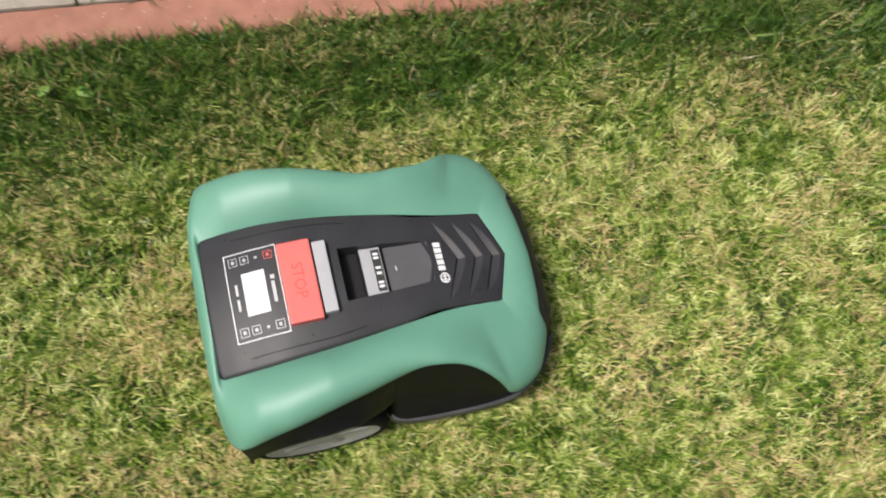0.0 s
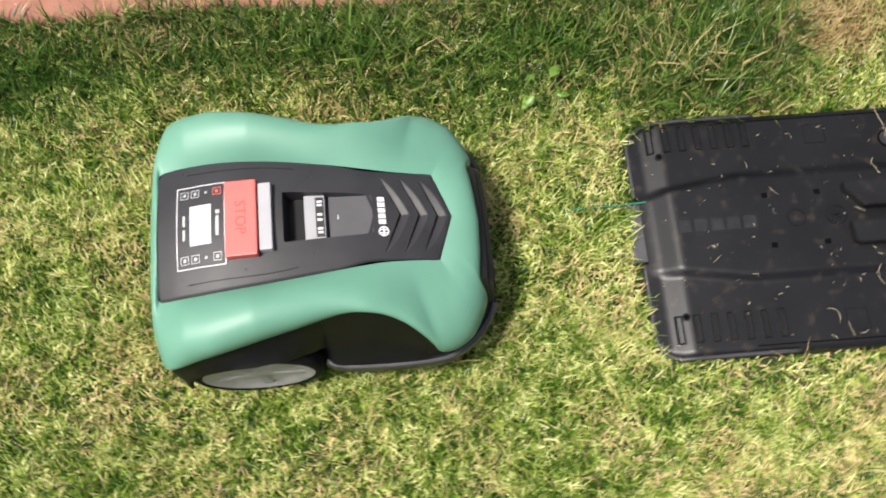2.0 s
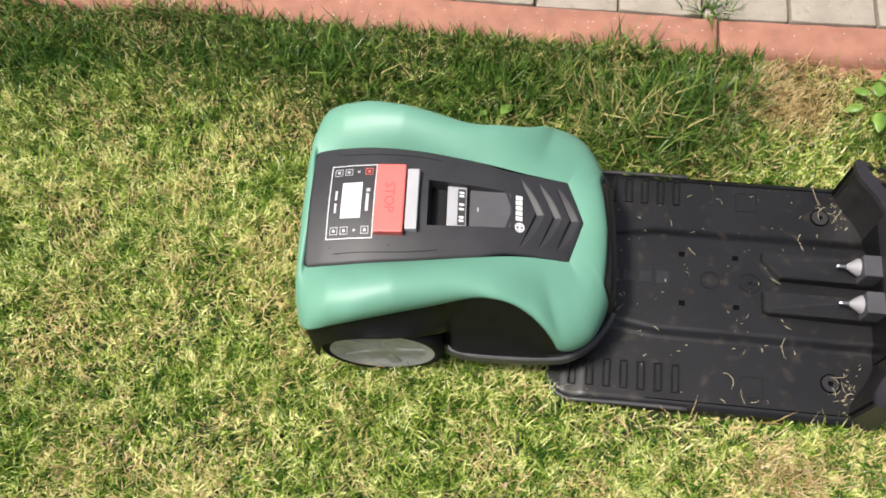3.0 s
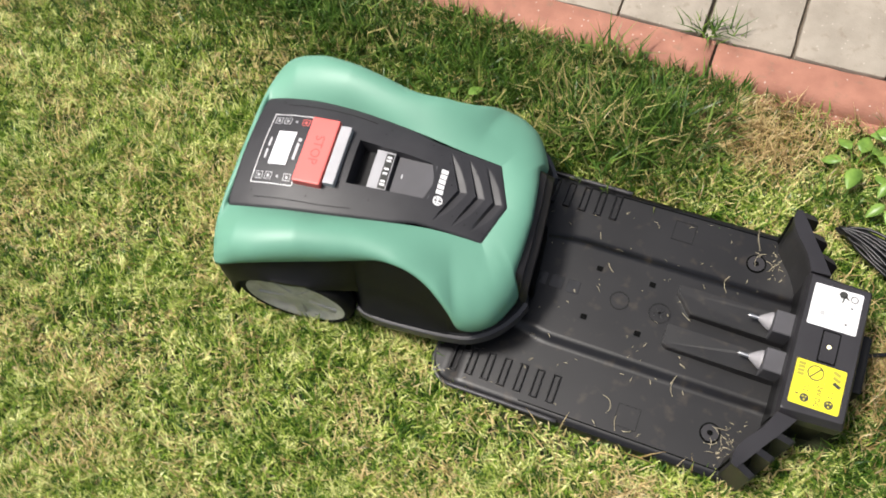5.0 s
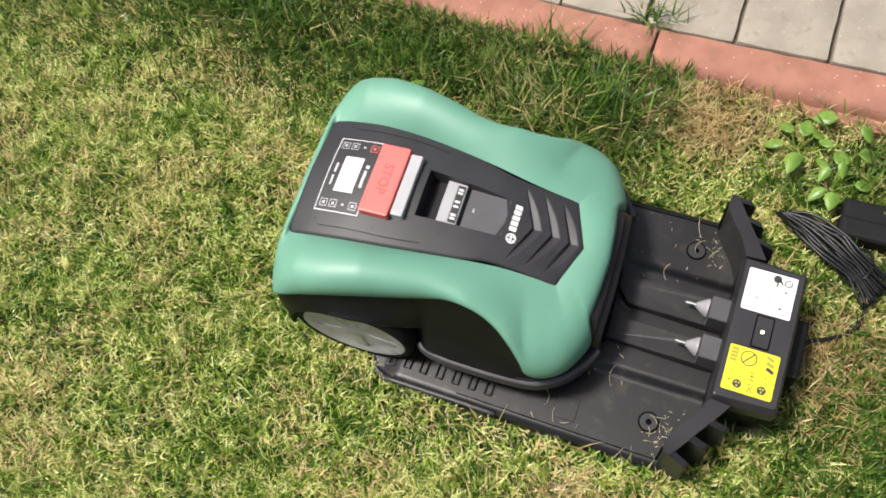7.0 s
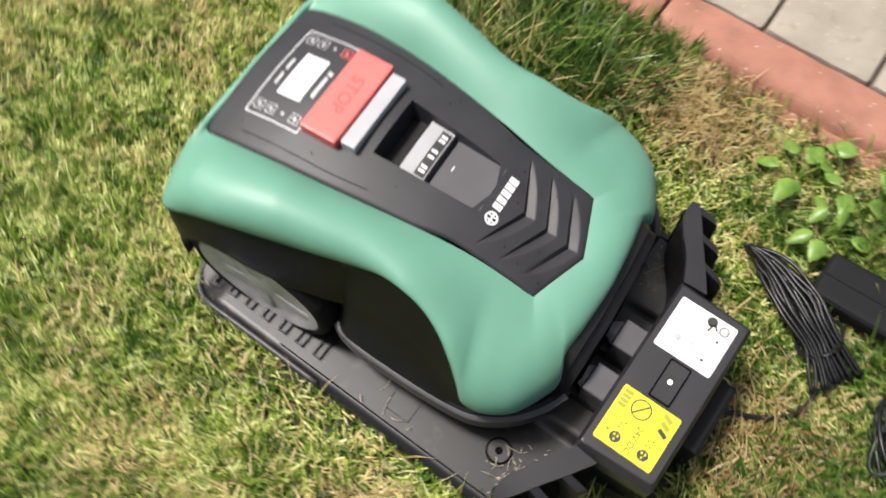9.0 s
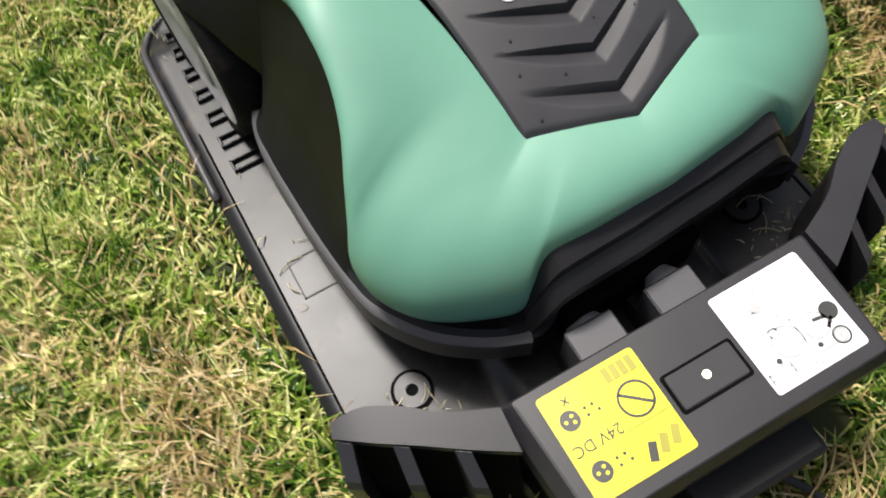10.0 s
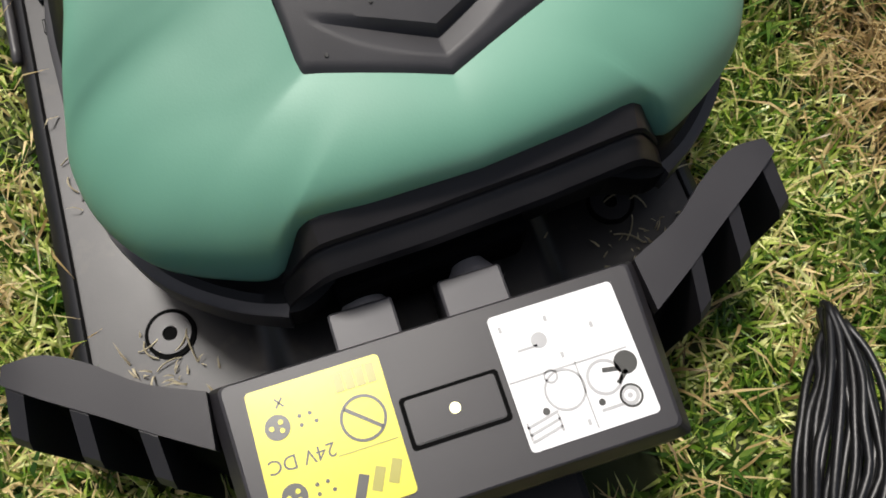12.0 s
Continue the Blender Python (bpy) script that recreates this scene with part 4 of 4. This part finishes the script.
def build_dock_head(dock):
    bm = bmesh.new()
    rings = []
    for z, g in ((0.088, 0.0), (0.112, 0.0), (0.1215, 0.0055), (0.1230, 0.0065), (0.1235, 0.0080)):
        ring = rounded_rect(0.5585 + g * 0.45, 0.6405 - g * 0.6, -0.1015 + g, 0.1015 - g, 0.003, 3)
        rings.append([bm.verts.new((x, y * (1 - 0.045 * (x - 0.5585) / 0.082), z)) for x, y in ring])
    for A, B in zip(rings, rings[1:]):
        for i in range(len(A)):
            bm.faces.new((A[i], A[(i + 1) % len(A)], B[(i + 1) % len(A)], B[i]))
    bm.faces.new(rings[-1])
    bm.faces.new(list(reversed(rings[0])))
    head = part("head", bm, HEAD, dock, "charcoal dock head with two labels")
    part("head_foot", prism([(0.560, -0.098), (0.560, 0.098), (0.630, 0.088), (0.630, -0.088)], -0.01, 0.0895, bevel=0.003), BLACK, dock)
    part("rear_block", box(0.625, 0.662, -0.03, 0.052, -0.01, 0.075, 0.004, 2), BLACK, dock)
    Z = 0.1235
    # labels
    white = part("white_label", prism([(x, y) for x, y in rounded_rect(0.5675, 0.6285, 0.0255, 0.0840, 0.0022)], Z, Z + 0.0005), WHITE, head, "white instruction label with line drawings")
    yellow = part("yellow_label", prism([(x, y) for x, y in rounded_rect(0.5675, 0.6285, -0.0840, -0.0245, 0.0022)], Z, Z + 0.0005), YELLOW, head, "yellow warning label with symbols")
    t = Z + 0.0006

    def ink(bm, mat, parent, z=t):
        bm.transform(Matrix.Translation((0, 0, z)))
        part("print", bm, mat, parent)

    # crossed ring
    ink(disc(0.0088, 0.0101, 0, 0.0002, 32, at=(0.5925, -0.0378)), INK, yellow)
    bar = box(-0.0092, 0.0092, -0.0008, 0.0008, 0, 0.0002)
    bar.transform(Matrix.Translation((0.5925, -0.0378, 0)) @ Matrix.Rotation(radians(50), 4, "Z"))
    ink(bar, INK, yellow)
    for i in range(4):
        ink(box(0.5705, 0.579, -0.046 + i * 0.0048, -0.0422 + i * 0.0048, 0, 0.0002), OLIVE, yellow)
    for x, y in ((0.5855, -0.0735), (0.6150, -0.0735)):
        ink(disc(0, 0.0055, 0, 0.0002, 22, at=(x, y)), INK, yellow)
        for dx, dy in ((0.0018, 0.0018), (-0.0018, 0.0018), (0, -0.0024)):
            ink(disc(0, 0.0011, 0, 0.0002, 10, at=(x + dx, y + dy)), YELLOW, yellow, t + 0.0003)
        for dx, dy in ((-0.002, 0.010), (0.002, 0.010), (-0.002, 0.0145), (0.002, 0.0165)):
            ink(disc(0, 0.0009, 0, 0.0002, 8, at=(x + dx, y + dy)), INK, yellow)
    part("lettering", letters("24V DC", 0.0088, pose(0.6008, -0.0668, t, 0, 0, -90), 0.0001), INK, yellow, "printed voltage lettering")
    for a in (40, -40):
        b = box(-0.0026, 0.0026, -0.0004, 0.0004, 0, 0.0002)
        b.transform(Matrix.Translation((0.5755, -0.0705, 0)) @ Matrix.Rotation(radians(a), 4, "Z"))
        ink(b, INK, yellow)
    for i in range(3):
        b = box(-0.005, 0.005, -0.0022, 0.0022, 0, 0.0002)
        b.transform(Matrix.Translation((0.6195 - i * 0.001, -0.046 + i * 0.0075, 0)) @ Matrix.Rotation(radians(-25), 4, "Z"))
        ink(b, OLIVE if i else INK, yellow)
    ink(box(0.6045, 0.6050, -0.052, -0.026, 0, 0.0002), OLIVE, yellow)
    # white label drawings
    ink(disc(0, 0.0052, 0, 0.0002, 20, at=(0.6040, 0.0770)), INK, white)
    for k, (dx, dy) in enumerate(((0.001, -0.0075), (0.0055, -0.0035))):
        b = box(-0.0035, 0.0035, -0.0010, 0.0010, 0, 0.0002)
        b.transform(Matrix.Translation((0.6040 + dx, 0.0770 + dy, 0)) @ Matrix.Rotation(radians((80, 130)[k]), 4, "Z"))
        ink(b, INK, white)
    ink(disc(0.0026, 0.0042, 0, 0.0002, 22, at=(0.6180, 0.0737)), FADED, white)
    ink(disc(0.0042, 0.0052, 0, 0.0002, 22, at=(0.6182, 0.0742)), INK, white)
    ink(disc(0, 0.0012, 0, 0.0002, 12, at=(0.6180, 0.0737)), FADED, white)
    ink(box(0.6200, 0.6212, 0.0600, 0.0700, 0, 0.0002), FADED, white)
    ink(disc(0, 0.0015, 0, 0.0002, 12, at=(0.6172, 0.0612)), INK, white)
    # drawn wire loops, mower and dock
    for x, y, rad, w in ((0.6073, 0.0660, 0.0080, 0.0013), (0.6073, 0.0480, 0.0092, 0.0010), (0.6000, 0.0440, 0.0032, 0.0009)):
        ink(disc(rad - w, rad, 0, 0.0002, 26, at=(x, y)), FADED, white)
    ink(disc(0, 0.0036, 0, 0.0002, 18, at=(0.5835, 0.0445)), FADED, white)
    ink(box(0.5850, 0.5860, 0.0340, 0.0430, 0, 0.0002), FADED, white)
    for k in range(3):
        b = box(-0.0006, 0.0006, -0.0075, 0.0075, 0, 0.0002)
        b.transform(Matrix.Translation((0.6165 + 0.0032 * k, 0.0345, 0)) @ Matrix.Rotation(radians(12), 4, "Z"))
        ink(b, FADED, white)
    for y in (0.0275, 0.0415):
        ink(box(0.6160, 0.6235, y - 0.0005, y + 0.0005, 0, 0.0002), FADED, white)
    ink(disc(0, 0.0016, 0, 0.0002, 12, at=(0.6137, 0.0371)), INK, white)
    # small illegible marks
    for x, y in ((0.5743, 0.0296), (0.5751, 0.0503), (0.5837, 0.0688), (0.5927, 0.0521), (0.6235, 0.0531)):
        ink(box(x - 0.0013, x + 0.0013, y - 0.0007, y + 0.0007, 0, 0.0002), FADED, white)
    ink(box(0.5975, 0.5982, 0.0260, 0.0800, 0, 0.0002), FADED, white)
    ink(box(0.5968, 0.6270, 0.0556, 0.0563, 0, 0.0002), FADED, white)
    # key with light between the labels
    part("key_surround", prism(rounded_rect(0.5895, 0.6125, -0.0218, 0.0228, 0.002), Z, Z + 0.0006), SHADE_AND_TRIM, head)
    key = part("key", prism(rounded_rect(0.5912, 0.6108, -0.0198, 0.0208, 0.0015), Z, Z + 0.0016, bevel=0.0005), HEAD, head, "black rubber key with a small light")
    led = disc(0, 0.0024, 0, 0.0006, 18, at=(0.6005, 0.0005))
    led.transform(Matrix.Translation((0, 0, Z + 0.0016)))
    part("indicator_light", led, LAMP, key, "small lit status light")
    # swept wings with open slats
    for s in (-1, 1):
        inner = spline([(0.5600, 0.1000), (0.548, 0.1260), (0.532, 0.1470), (0.5225, 0.1660), (0.5225, 0.1820)], 13)
        outer = spline([(0.5855, 0.1020), (0.571, 0.1250), (0.5565, 0.1460), (0.5415, 0.1690), (0.5300, 0.1850)], 13)
        bm = bmesh.new()
        rows = []
        for k in range(13):
            u = k / 12
            top = 0.119 + 0.002 * u
            th = 0.010
            rows.append([bm.verts.new((x, s * y, z)) for (x, y), z in ((inner[k], top), (outer[k], top - 0.002), (outer[k], top - th), (inner[k], top - th))])
        for A, B in zip(rows, rows[1:]):
            for i in range(4):
                bm.faces.new((A[i], A[(i + 1) % 4], B[(i + 1) % 4], B[i]))
        bm.faces.new(rows[0])
        bm.faces.new(list(reversed(rows[-1])))
        bmesh.ops.bevel(bm, geom=[e for e in bm.edges if e.calc_face_angle(0) > 0.6], offset=0.002, segments=2, affect="EDGES")
        wing = part("wing", bm, HEAD, dock, "swept wing of the dock head with slats", True)
        wing.data.set_sharp_from_angle(angle=radians(35))
        # inner wall of the wing
        bm = bmesh.new()
        rows = []
        for k in range(13):
            x, y = inner[k]
            rows.append([bm.verts.new((x + dx, s * y, z)) for dx, z in ((0.001, 0.112), (0.006, 0.112), (0.006, -0.01), (0.001, -0.01))])
        for A, B in zip(rows, rows[1:]):
            for i in range(4):
                bm.faces.new((A[i], A[(i + 1) % 4], B[(i + 1) % 4], B[i]))
        bm.faces.new(rows[0])
        bm.faces.new(list(reversed(rows[-1])))
        part("wing_wall", bm, DOCK, wing)
        def rib(k, half, prof):
            """A cross-section of the wing at the place k, drawn out to either side."""
            ki = np.arange(13)
            at = lambda c, q: np.array([np.interp(q, ki, c[:, 0]), np.interp(q, ki, c[:, 1])])
            pi, po = at(inner, k), at(outer, k)
            n = float(np.linalg.norm(po - pi))
            nv = (po - pi) / n
            tv = at(outer, min(k + 0.6, 12)) - at(outer, max(k - 0.6, 0))
            tv = tv / np.linalg.norm(tv) * half
            bm = bmesh.new()
            a, b = [[bm.verts.new(((pi + nv * (r + n * w) + tv * e)[0], s * (pi + nv * (r + n * w) + tv * e)[1], z)) for r, w, z in prof] for e in (-1, 1)]
            bm.faces.new(a)
            bm.faces.new(list(reversed(b)))
            for i in range(len(a)):
                bm.faces.new((a[i], a[(i + 1) % len(a)], b[(i + 1) % len(a)], b[i]))
            return bm

        for k in (3.6, 7.4, 11.2):
            bm = rib(k, 0.0044, ((0.004, 0, 0.1125), (-0.001, 1, 0.1155), (0.0010, 1, 0.1155), (0.0195, 1, 0.1035), (0.0225, 1, 0.0985), (0.0235, 1, -0.012), (0.004, 0, -0.012)))
            bmesh.ops.bevel(bm, geom=[e for e in bm.edges if e.calc_face_angle(0) > 0.9], offset=0.001, segments=1, affect="EDGES")
            part("slat", bm, HEAD, wing)
        # Backs of the openings, coloured near black to hold their shade.
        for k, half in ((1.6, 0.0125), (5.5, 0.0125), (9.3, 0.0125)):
            part("slot_back_shade", rib(k, half, ((0.004, 0, 0.1100), (-0.004, 1, 0.1100), (0.0030, 1, 0.075), (0.0075, 1, 0.040), (0.0085, 1, -0.012), (0.004, 0, -0.012))), SHADE_AND_TRIM, wing)
    build_clippings()
    build_stalks()


def build_clippings():
    """Cut grass that has gathered on the dock floor, most of it against the wings."""
    rng = np.random.default_rng(21)
    p = np.c_[rng.uniform(0.12, 0.53, 110), rng.uniform(-0.175, 0.175, 110)]
    for sy in (-1, 1):
        p = np.r_[p, rng.normal(0, 1, (36, 2)) * (0.010, 0.024) + (0.528, sy * 0.140)]
    lim = np.interp(np.abs(p[:, 1]), [0, 0.1, 0.14, 0.187], [0.40, 0.555, 0.535, 0.520])
    p = p[(p[:, 0] < lim) & (np.abs(p[:, 1]) < 0.18)]
    z = np.array([floor_z(x, y) + 0.001 for x, y in p])
    n = len(p)
    blades("grass_clippings", p, rng.uniform(0.002, 0.009, n) * np.where(rng.uniform(0, 1, n) < 0.12, 2.5, 1.0), rng.uniform(0.0006, 0.0014, n), rng.uniform(1.35, 1.5, n), CLIP, "dry pale grass clippings scattered on the dock floor", "grass clippings", 22, z=z)


def build_stalks():
    """Long curled straw stalks caught on the dock floor and against its wings."""
    rng = random.Random(31)
    bm = bmesh.new()
    spots = [(0.497, -0.122), (0.512, -0.140), (0.505, -0.150), (0.515, -0.128), (0.520, -0.120), (0.495, 0.148), (0.512, 0.140), (0.500, 0.155), (0.520, 0.125), (0.510, 0.150), (0.44, -0.10), (0.35, -0.13), (0.42, 0.02), (0.30, 0.06), (0.40, -0.165), (0.38, -0.172), (0.47, 0.10)]
    for x, y in spots:
        a, bend, n = rng.uniform(0, 6.28), rng.uniform(-2.2, 2.2), 8
        step = rng.uniform(0.012, 0.034) / n
        pts = []
        for k in range(n + 1):
            pts.append((x, y, floor_z(x, y) + 0.0012 + 0.002 * math.sin(math.pi * k / n)))
            x, y = min(x + step * math.cos(a), 0.53), y + step * math.sin(a)
            a += bend / n
        tube(pts, 0.00045, 4, bm)
    tagged(link("straw_stalks", bm, CLIP), "curled dry straw stalks lying on the dock floor", "straw", kind="stuff")


def rounded_rect(x0, x1, y0, y1, r, n=4):
    out = []
    for cx, cy, a0 in ((x1 - r, y1 - r, 0), (x0 + r, y1 - r, 90), (x0 + r, y0 + r, 180), (x1 - r, y0 + r, 270)):
        out += [(cx + r * math.cos(radians(a0 + 90 * i / n)), cy + r * math.sin(radians(a0 + 90 * i / n))) for i in range(n + 1)]
    return out


LAMP = bpy.data.materials.new("status_light")
LAMP.use_nodes = True
LAMP.node_tree.nodes["Principled BSDF"].inputs["Base Color"].default_value = (0.8, 0.8, 0.5, 1)
LAMP.node_tree.nodes["Principled BSDF"].inputs["Emission Color"].default_value = (1.0, 0.93, 0.55, 1)
LAMP.node_tree.nodes["Principled BSDF"].inputs["Emission Strength"].default_value = 1.6


# ---- cables, adapter and weeds behind the dock ----
def build_clutter():
    rng = random.Random(8)
    # folded hank of thin cable
    hank = empty("cable_hank", pose(0.675, 0.185, 0.010), "folded hank of thin black cable lying in the grass", "cable")
    for i in range(17):
        o = (i - 8) * 0.0034
        pts = []
        for k in range(9):
            u = k / 8
            sp = float(np.interp(u, [0, 0.15, 0.45, 0.75, 1.0], [0.12, 0.55, 1.0, 0.7, 1.1]))
            pts.append((-0.080 + 0.155 * u + o * 0.5 * sp + rng.uniform(-0.002, 0.002) + 0.012 * abs(i - 8) / 8 * (1 - u), 0.037 - 0.085 * u ** 1.25 + o * 0.75 * sp + rng.uniform(-0.0025, 0.0025), 0.014 + 0.014 * math.sin(math.pi * u) + 0.0038 * (i % 4)))
        part("strand", tube(pts, 0.0024, 7, samples=26), CABLE, hank, smooth=True)
    part("tie", tube([(0.035 + 0.018 * math.cos(a), -0.016 + 0.026 * math.sin(a), 0.024 + 0.016 * math.cos(a)) for a in np.linspace(0, 6.2, 16)], 0.0022, 6), CABLE, hank)
    # flat mains adapter
    adapter = empty("power_adapter", pose(0.731, 0.242, 0.008, 3, -2, 0), "flat black mains power adapter lying beside cable", "power adapter")
    part("case", box(-0.052, 0.060, -0.030, 0.030, -0.006, 0.030, 0.008, 3), CASE, adapter)
    part("ridge", box(-0.048, 0.056, -0.002, 0.002, 0.029, 0.0312, 0.001, 1), CASE, adapter)
    part("plug_lead", tube([(0.058, 0.0, 0.01), (0.085, -0.02, 0.012), (0.10, -0.06, 0.010), (0.085, -0.10, 0.010)], 0.003, 8, samples=20), CABLE, adapter)
    coil = empty("cable_coil", pose(0.826, 0.120, 0.0, 0, 0, 12), "loose coil of black cable in the grass", "cable")
    for i in range(15):
        a0, rx, ry = rng.uniform(0, 6), rng.uniform(0.006, 0.026), rng.uniform(0.024, 0.048)
        dx, dy, sk = rng.uniform(-0.010, 0.010), rng.uniform(-0.008, 0.008), rng.uniform(-0.35, 0.35)
        part("loop", tube([(dx + rx * math.cos(a) + sk * ry * math.sin(a), dy + ry * math.sin(a), 0.012 + 0.0022 * i + 0.005 * math.sin(2 * a + a0)) for a in np.linspace(0, 6.28, 22)], 0.0025, 6, samples=44), CABLE, coil, smooth=True)
    cord = tube([(0.655, 0.03, 0.035), (0.675, 0.045, 0.028), (0.70, 0.058, 0.024), (0.73, 0.085, 0.022), (0.735, 0.13, 0.020), (0.72, 0.165, 0.018)], 0.003, 8, samples=40)
    tagged(link("thin_cable", cord, CABLE, smooth=True), "thin black power cord from dock head to cable hank", "cable")
    wire = tube([(0.118, 0.058, 0.016), (0.07, 0.055, 0.018), (0.02, 0.057, 0.012), (-0.03, 0.053, 0.004)], 0.0016, 6, samples=30)
    tagged(link("boundary_wire", wire, WIRE, smooth=True), "thin green boundary wire running into the grass", "wire")
    # broad-leaved weeds
    for x, y, h, k in ((0.600, 0.335, 0.045, 6), (0.655, 0.328, 0.060, 4), (0.660, 0.288, 0.045, 6), (0.660, 0.397, 0.050, 2), (-0.019, 0.257, 0.035, 4), (-1.440, 0.400, 0.050, 2)):
        weed = empty("weed", pose(x, y, 0, 0, 0, rng.uniform(0, 360)), "fresh green broad-leaved weed growing in the lawn", "weed", "weeds in the lawn")
        for i in range(k):
            a = i * 2.4 + rng.uniform(-0.3, 0.3)
            r, z = rng.uniform(0.010, 0.028), h * rng.uniform(0.55, 1.0)
            stem = tube([(0, 0, -0.005), (0.35 * r * math.cos(a), 0.35 * r * math.sin(a), z * 0.6), (r * math.cos(a), r * math.sin(a), z)], 0.0009, 5, samples=8)
            part("stem", stem, LEAF, weed)
            part("leaf", leaf(rng.uniform(0.009, 0.016), rng), LEAF, weed, smooth=True).matrix_basis = Matrix.Translation((r * math.cos(a), r * math.sin(a), z)) @ Matrix.Rotation(a, 4, "Z") @ Matrix.Rotation(rng.uniform(-0.1, 0.6), 4, "Y")


WIRE = material("green_wire", (0.03, 0.20, 0.13), 0.5)


def leaf(size, rng):
    """A pointed, toothed leaf folded along its midrib, drooping at the tip, with thickness."""
    bm = bmesh.new()
    n, length = 9, size * 2.3
    fold, droop, width = rng.uniform(0.15, 0.45), rng.uniform(0.10, 0.45), rng.uniform(0.62, 0.95)
    sheets = []
    for dz in (0.0003, -0.0003):
        rows = []
        for i in range(n + 1):
            t = i / n
            w = size * width * math.sin(math.pi * min(1, t * 0.96 + 0.02)) ** 0.75 * (1.12 - 0.45 * t) * (1.0 + (0.10 if i % 2 else -0.06))
            x, z = length * t, dz - droop * size * t * t
            rows.append([bm.verts.new((x - 0.12 * w, -w, z + w * fold)), bm.verts.new((x, 0, z)), bm.verts.new((x - 0.12 * w, w, z + w * fold))])
        for A, B in zip(rows, rows[1:]):
            for k in range(2):
                bm.faces.new((A[k], A[k + 1], B[k + 1], B[k]))
        sheets.append(rows)
    for k in (0, 2):
        for i in range(n):
            bm.faces.new((sheets[0][i][k], sheets[0][i + 1][k], sheets[1][i + 1][k], sheets[1][i][k]))
    return bm


build_ground()
MOWER = build_mower()
build_dock()
build_clutter()
build_lawn()
build_edging()


# ---- what moves ----
def motions():
    """The mower crosses the lawn, halts at the dock's lip, straightens and drives in; its wheels turn with it."""
    keys = [(0, -1.204, -0.043, 3.5), (0.5, -1.066, -0.033, 2.1), (1, -0.886, -0.026, 0.4), (1.5, -0.707, -0.022, 1.0), (2, -0.530, -0.014, 1.9), (2.5, -0.365, -0.010, 4.0), (2.9, -0.233, -0.003, 4.2),
            (3.2, -0.206, 0.002, 2.8), (3.5, -0.204, 0.005, 1.3), (4.2, -0.200, 0.003, 2.5), (5.0, -0.193, -0.003, 6.8), (5.5, -0.184, -0.003, 7.3), (6, -0.129, 0.007, 2.7), (6.5, -0.058, 0.007, 2.1),
            (7.2, 0.040, 0.008, 3.0), (7.8, 0.112, 0.009, 4.3), (8.1, 0.124, 0.009, 4.56), (12, 0.124, 0.009, 4.56)]
    tt = [k[0] for k in keys]

    def height(x):
        return float(np.interp(x, [-0.3, -0.15, 0.05, 0.15], [0.003, 0.003, 0.005, 0.006]))

    def tilt(x):
        return float(np.interp(x, [-0.9, -0.5, -0.3, -0.2, -0.1, 0.12], [-0.35, -0.15, 0.2, 0.45, 0.1, 0.28]))

    def lean(x):
        return float(np.interp(x, [-0.5, -0.1, 0.1], [-0.5, -0.5, -1.47]))

    walk(MOWER, [(t, pose(x, y, height(x), lean(x), tilt(x), yaw)) for t, x, y, yaw in keys])
    for w, side in WHEELS:
        rows, turned = [], 0.0
        ts = sorted({*np.round(np.arange(0, 12.01, 0.25), 2), 12.0})
        x0 = np.interp(0, tt, [k[1] for k in keys])
        for t in ts:
            x = float(np.interp(t, tt, [k[1] for k in keys]))
            rows.append((float(t), wheel_pose(side, math.degrees((x - x0) / 0.086))))
        walk(w, rows)


motions()
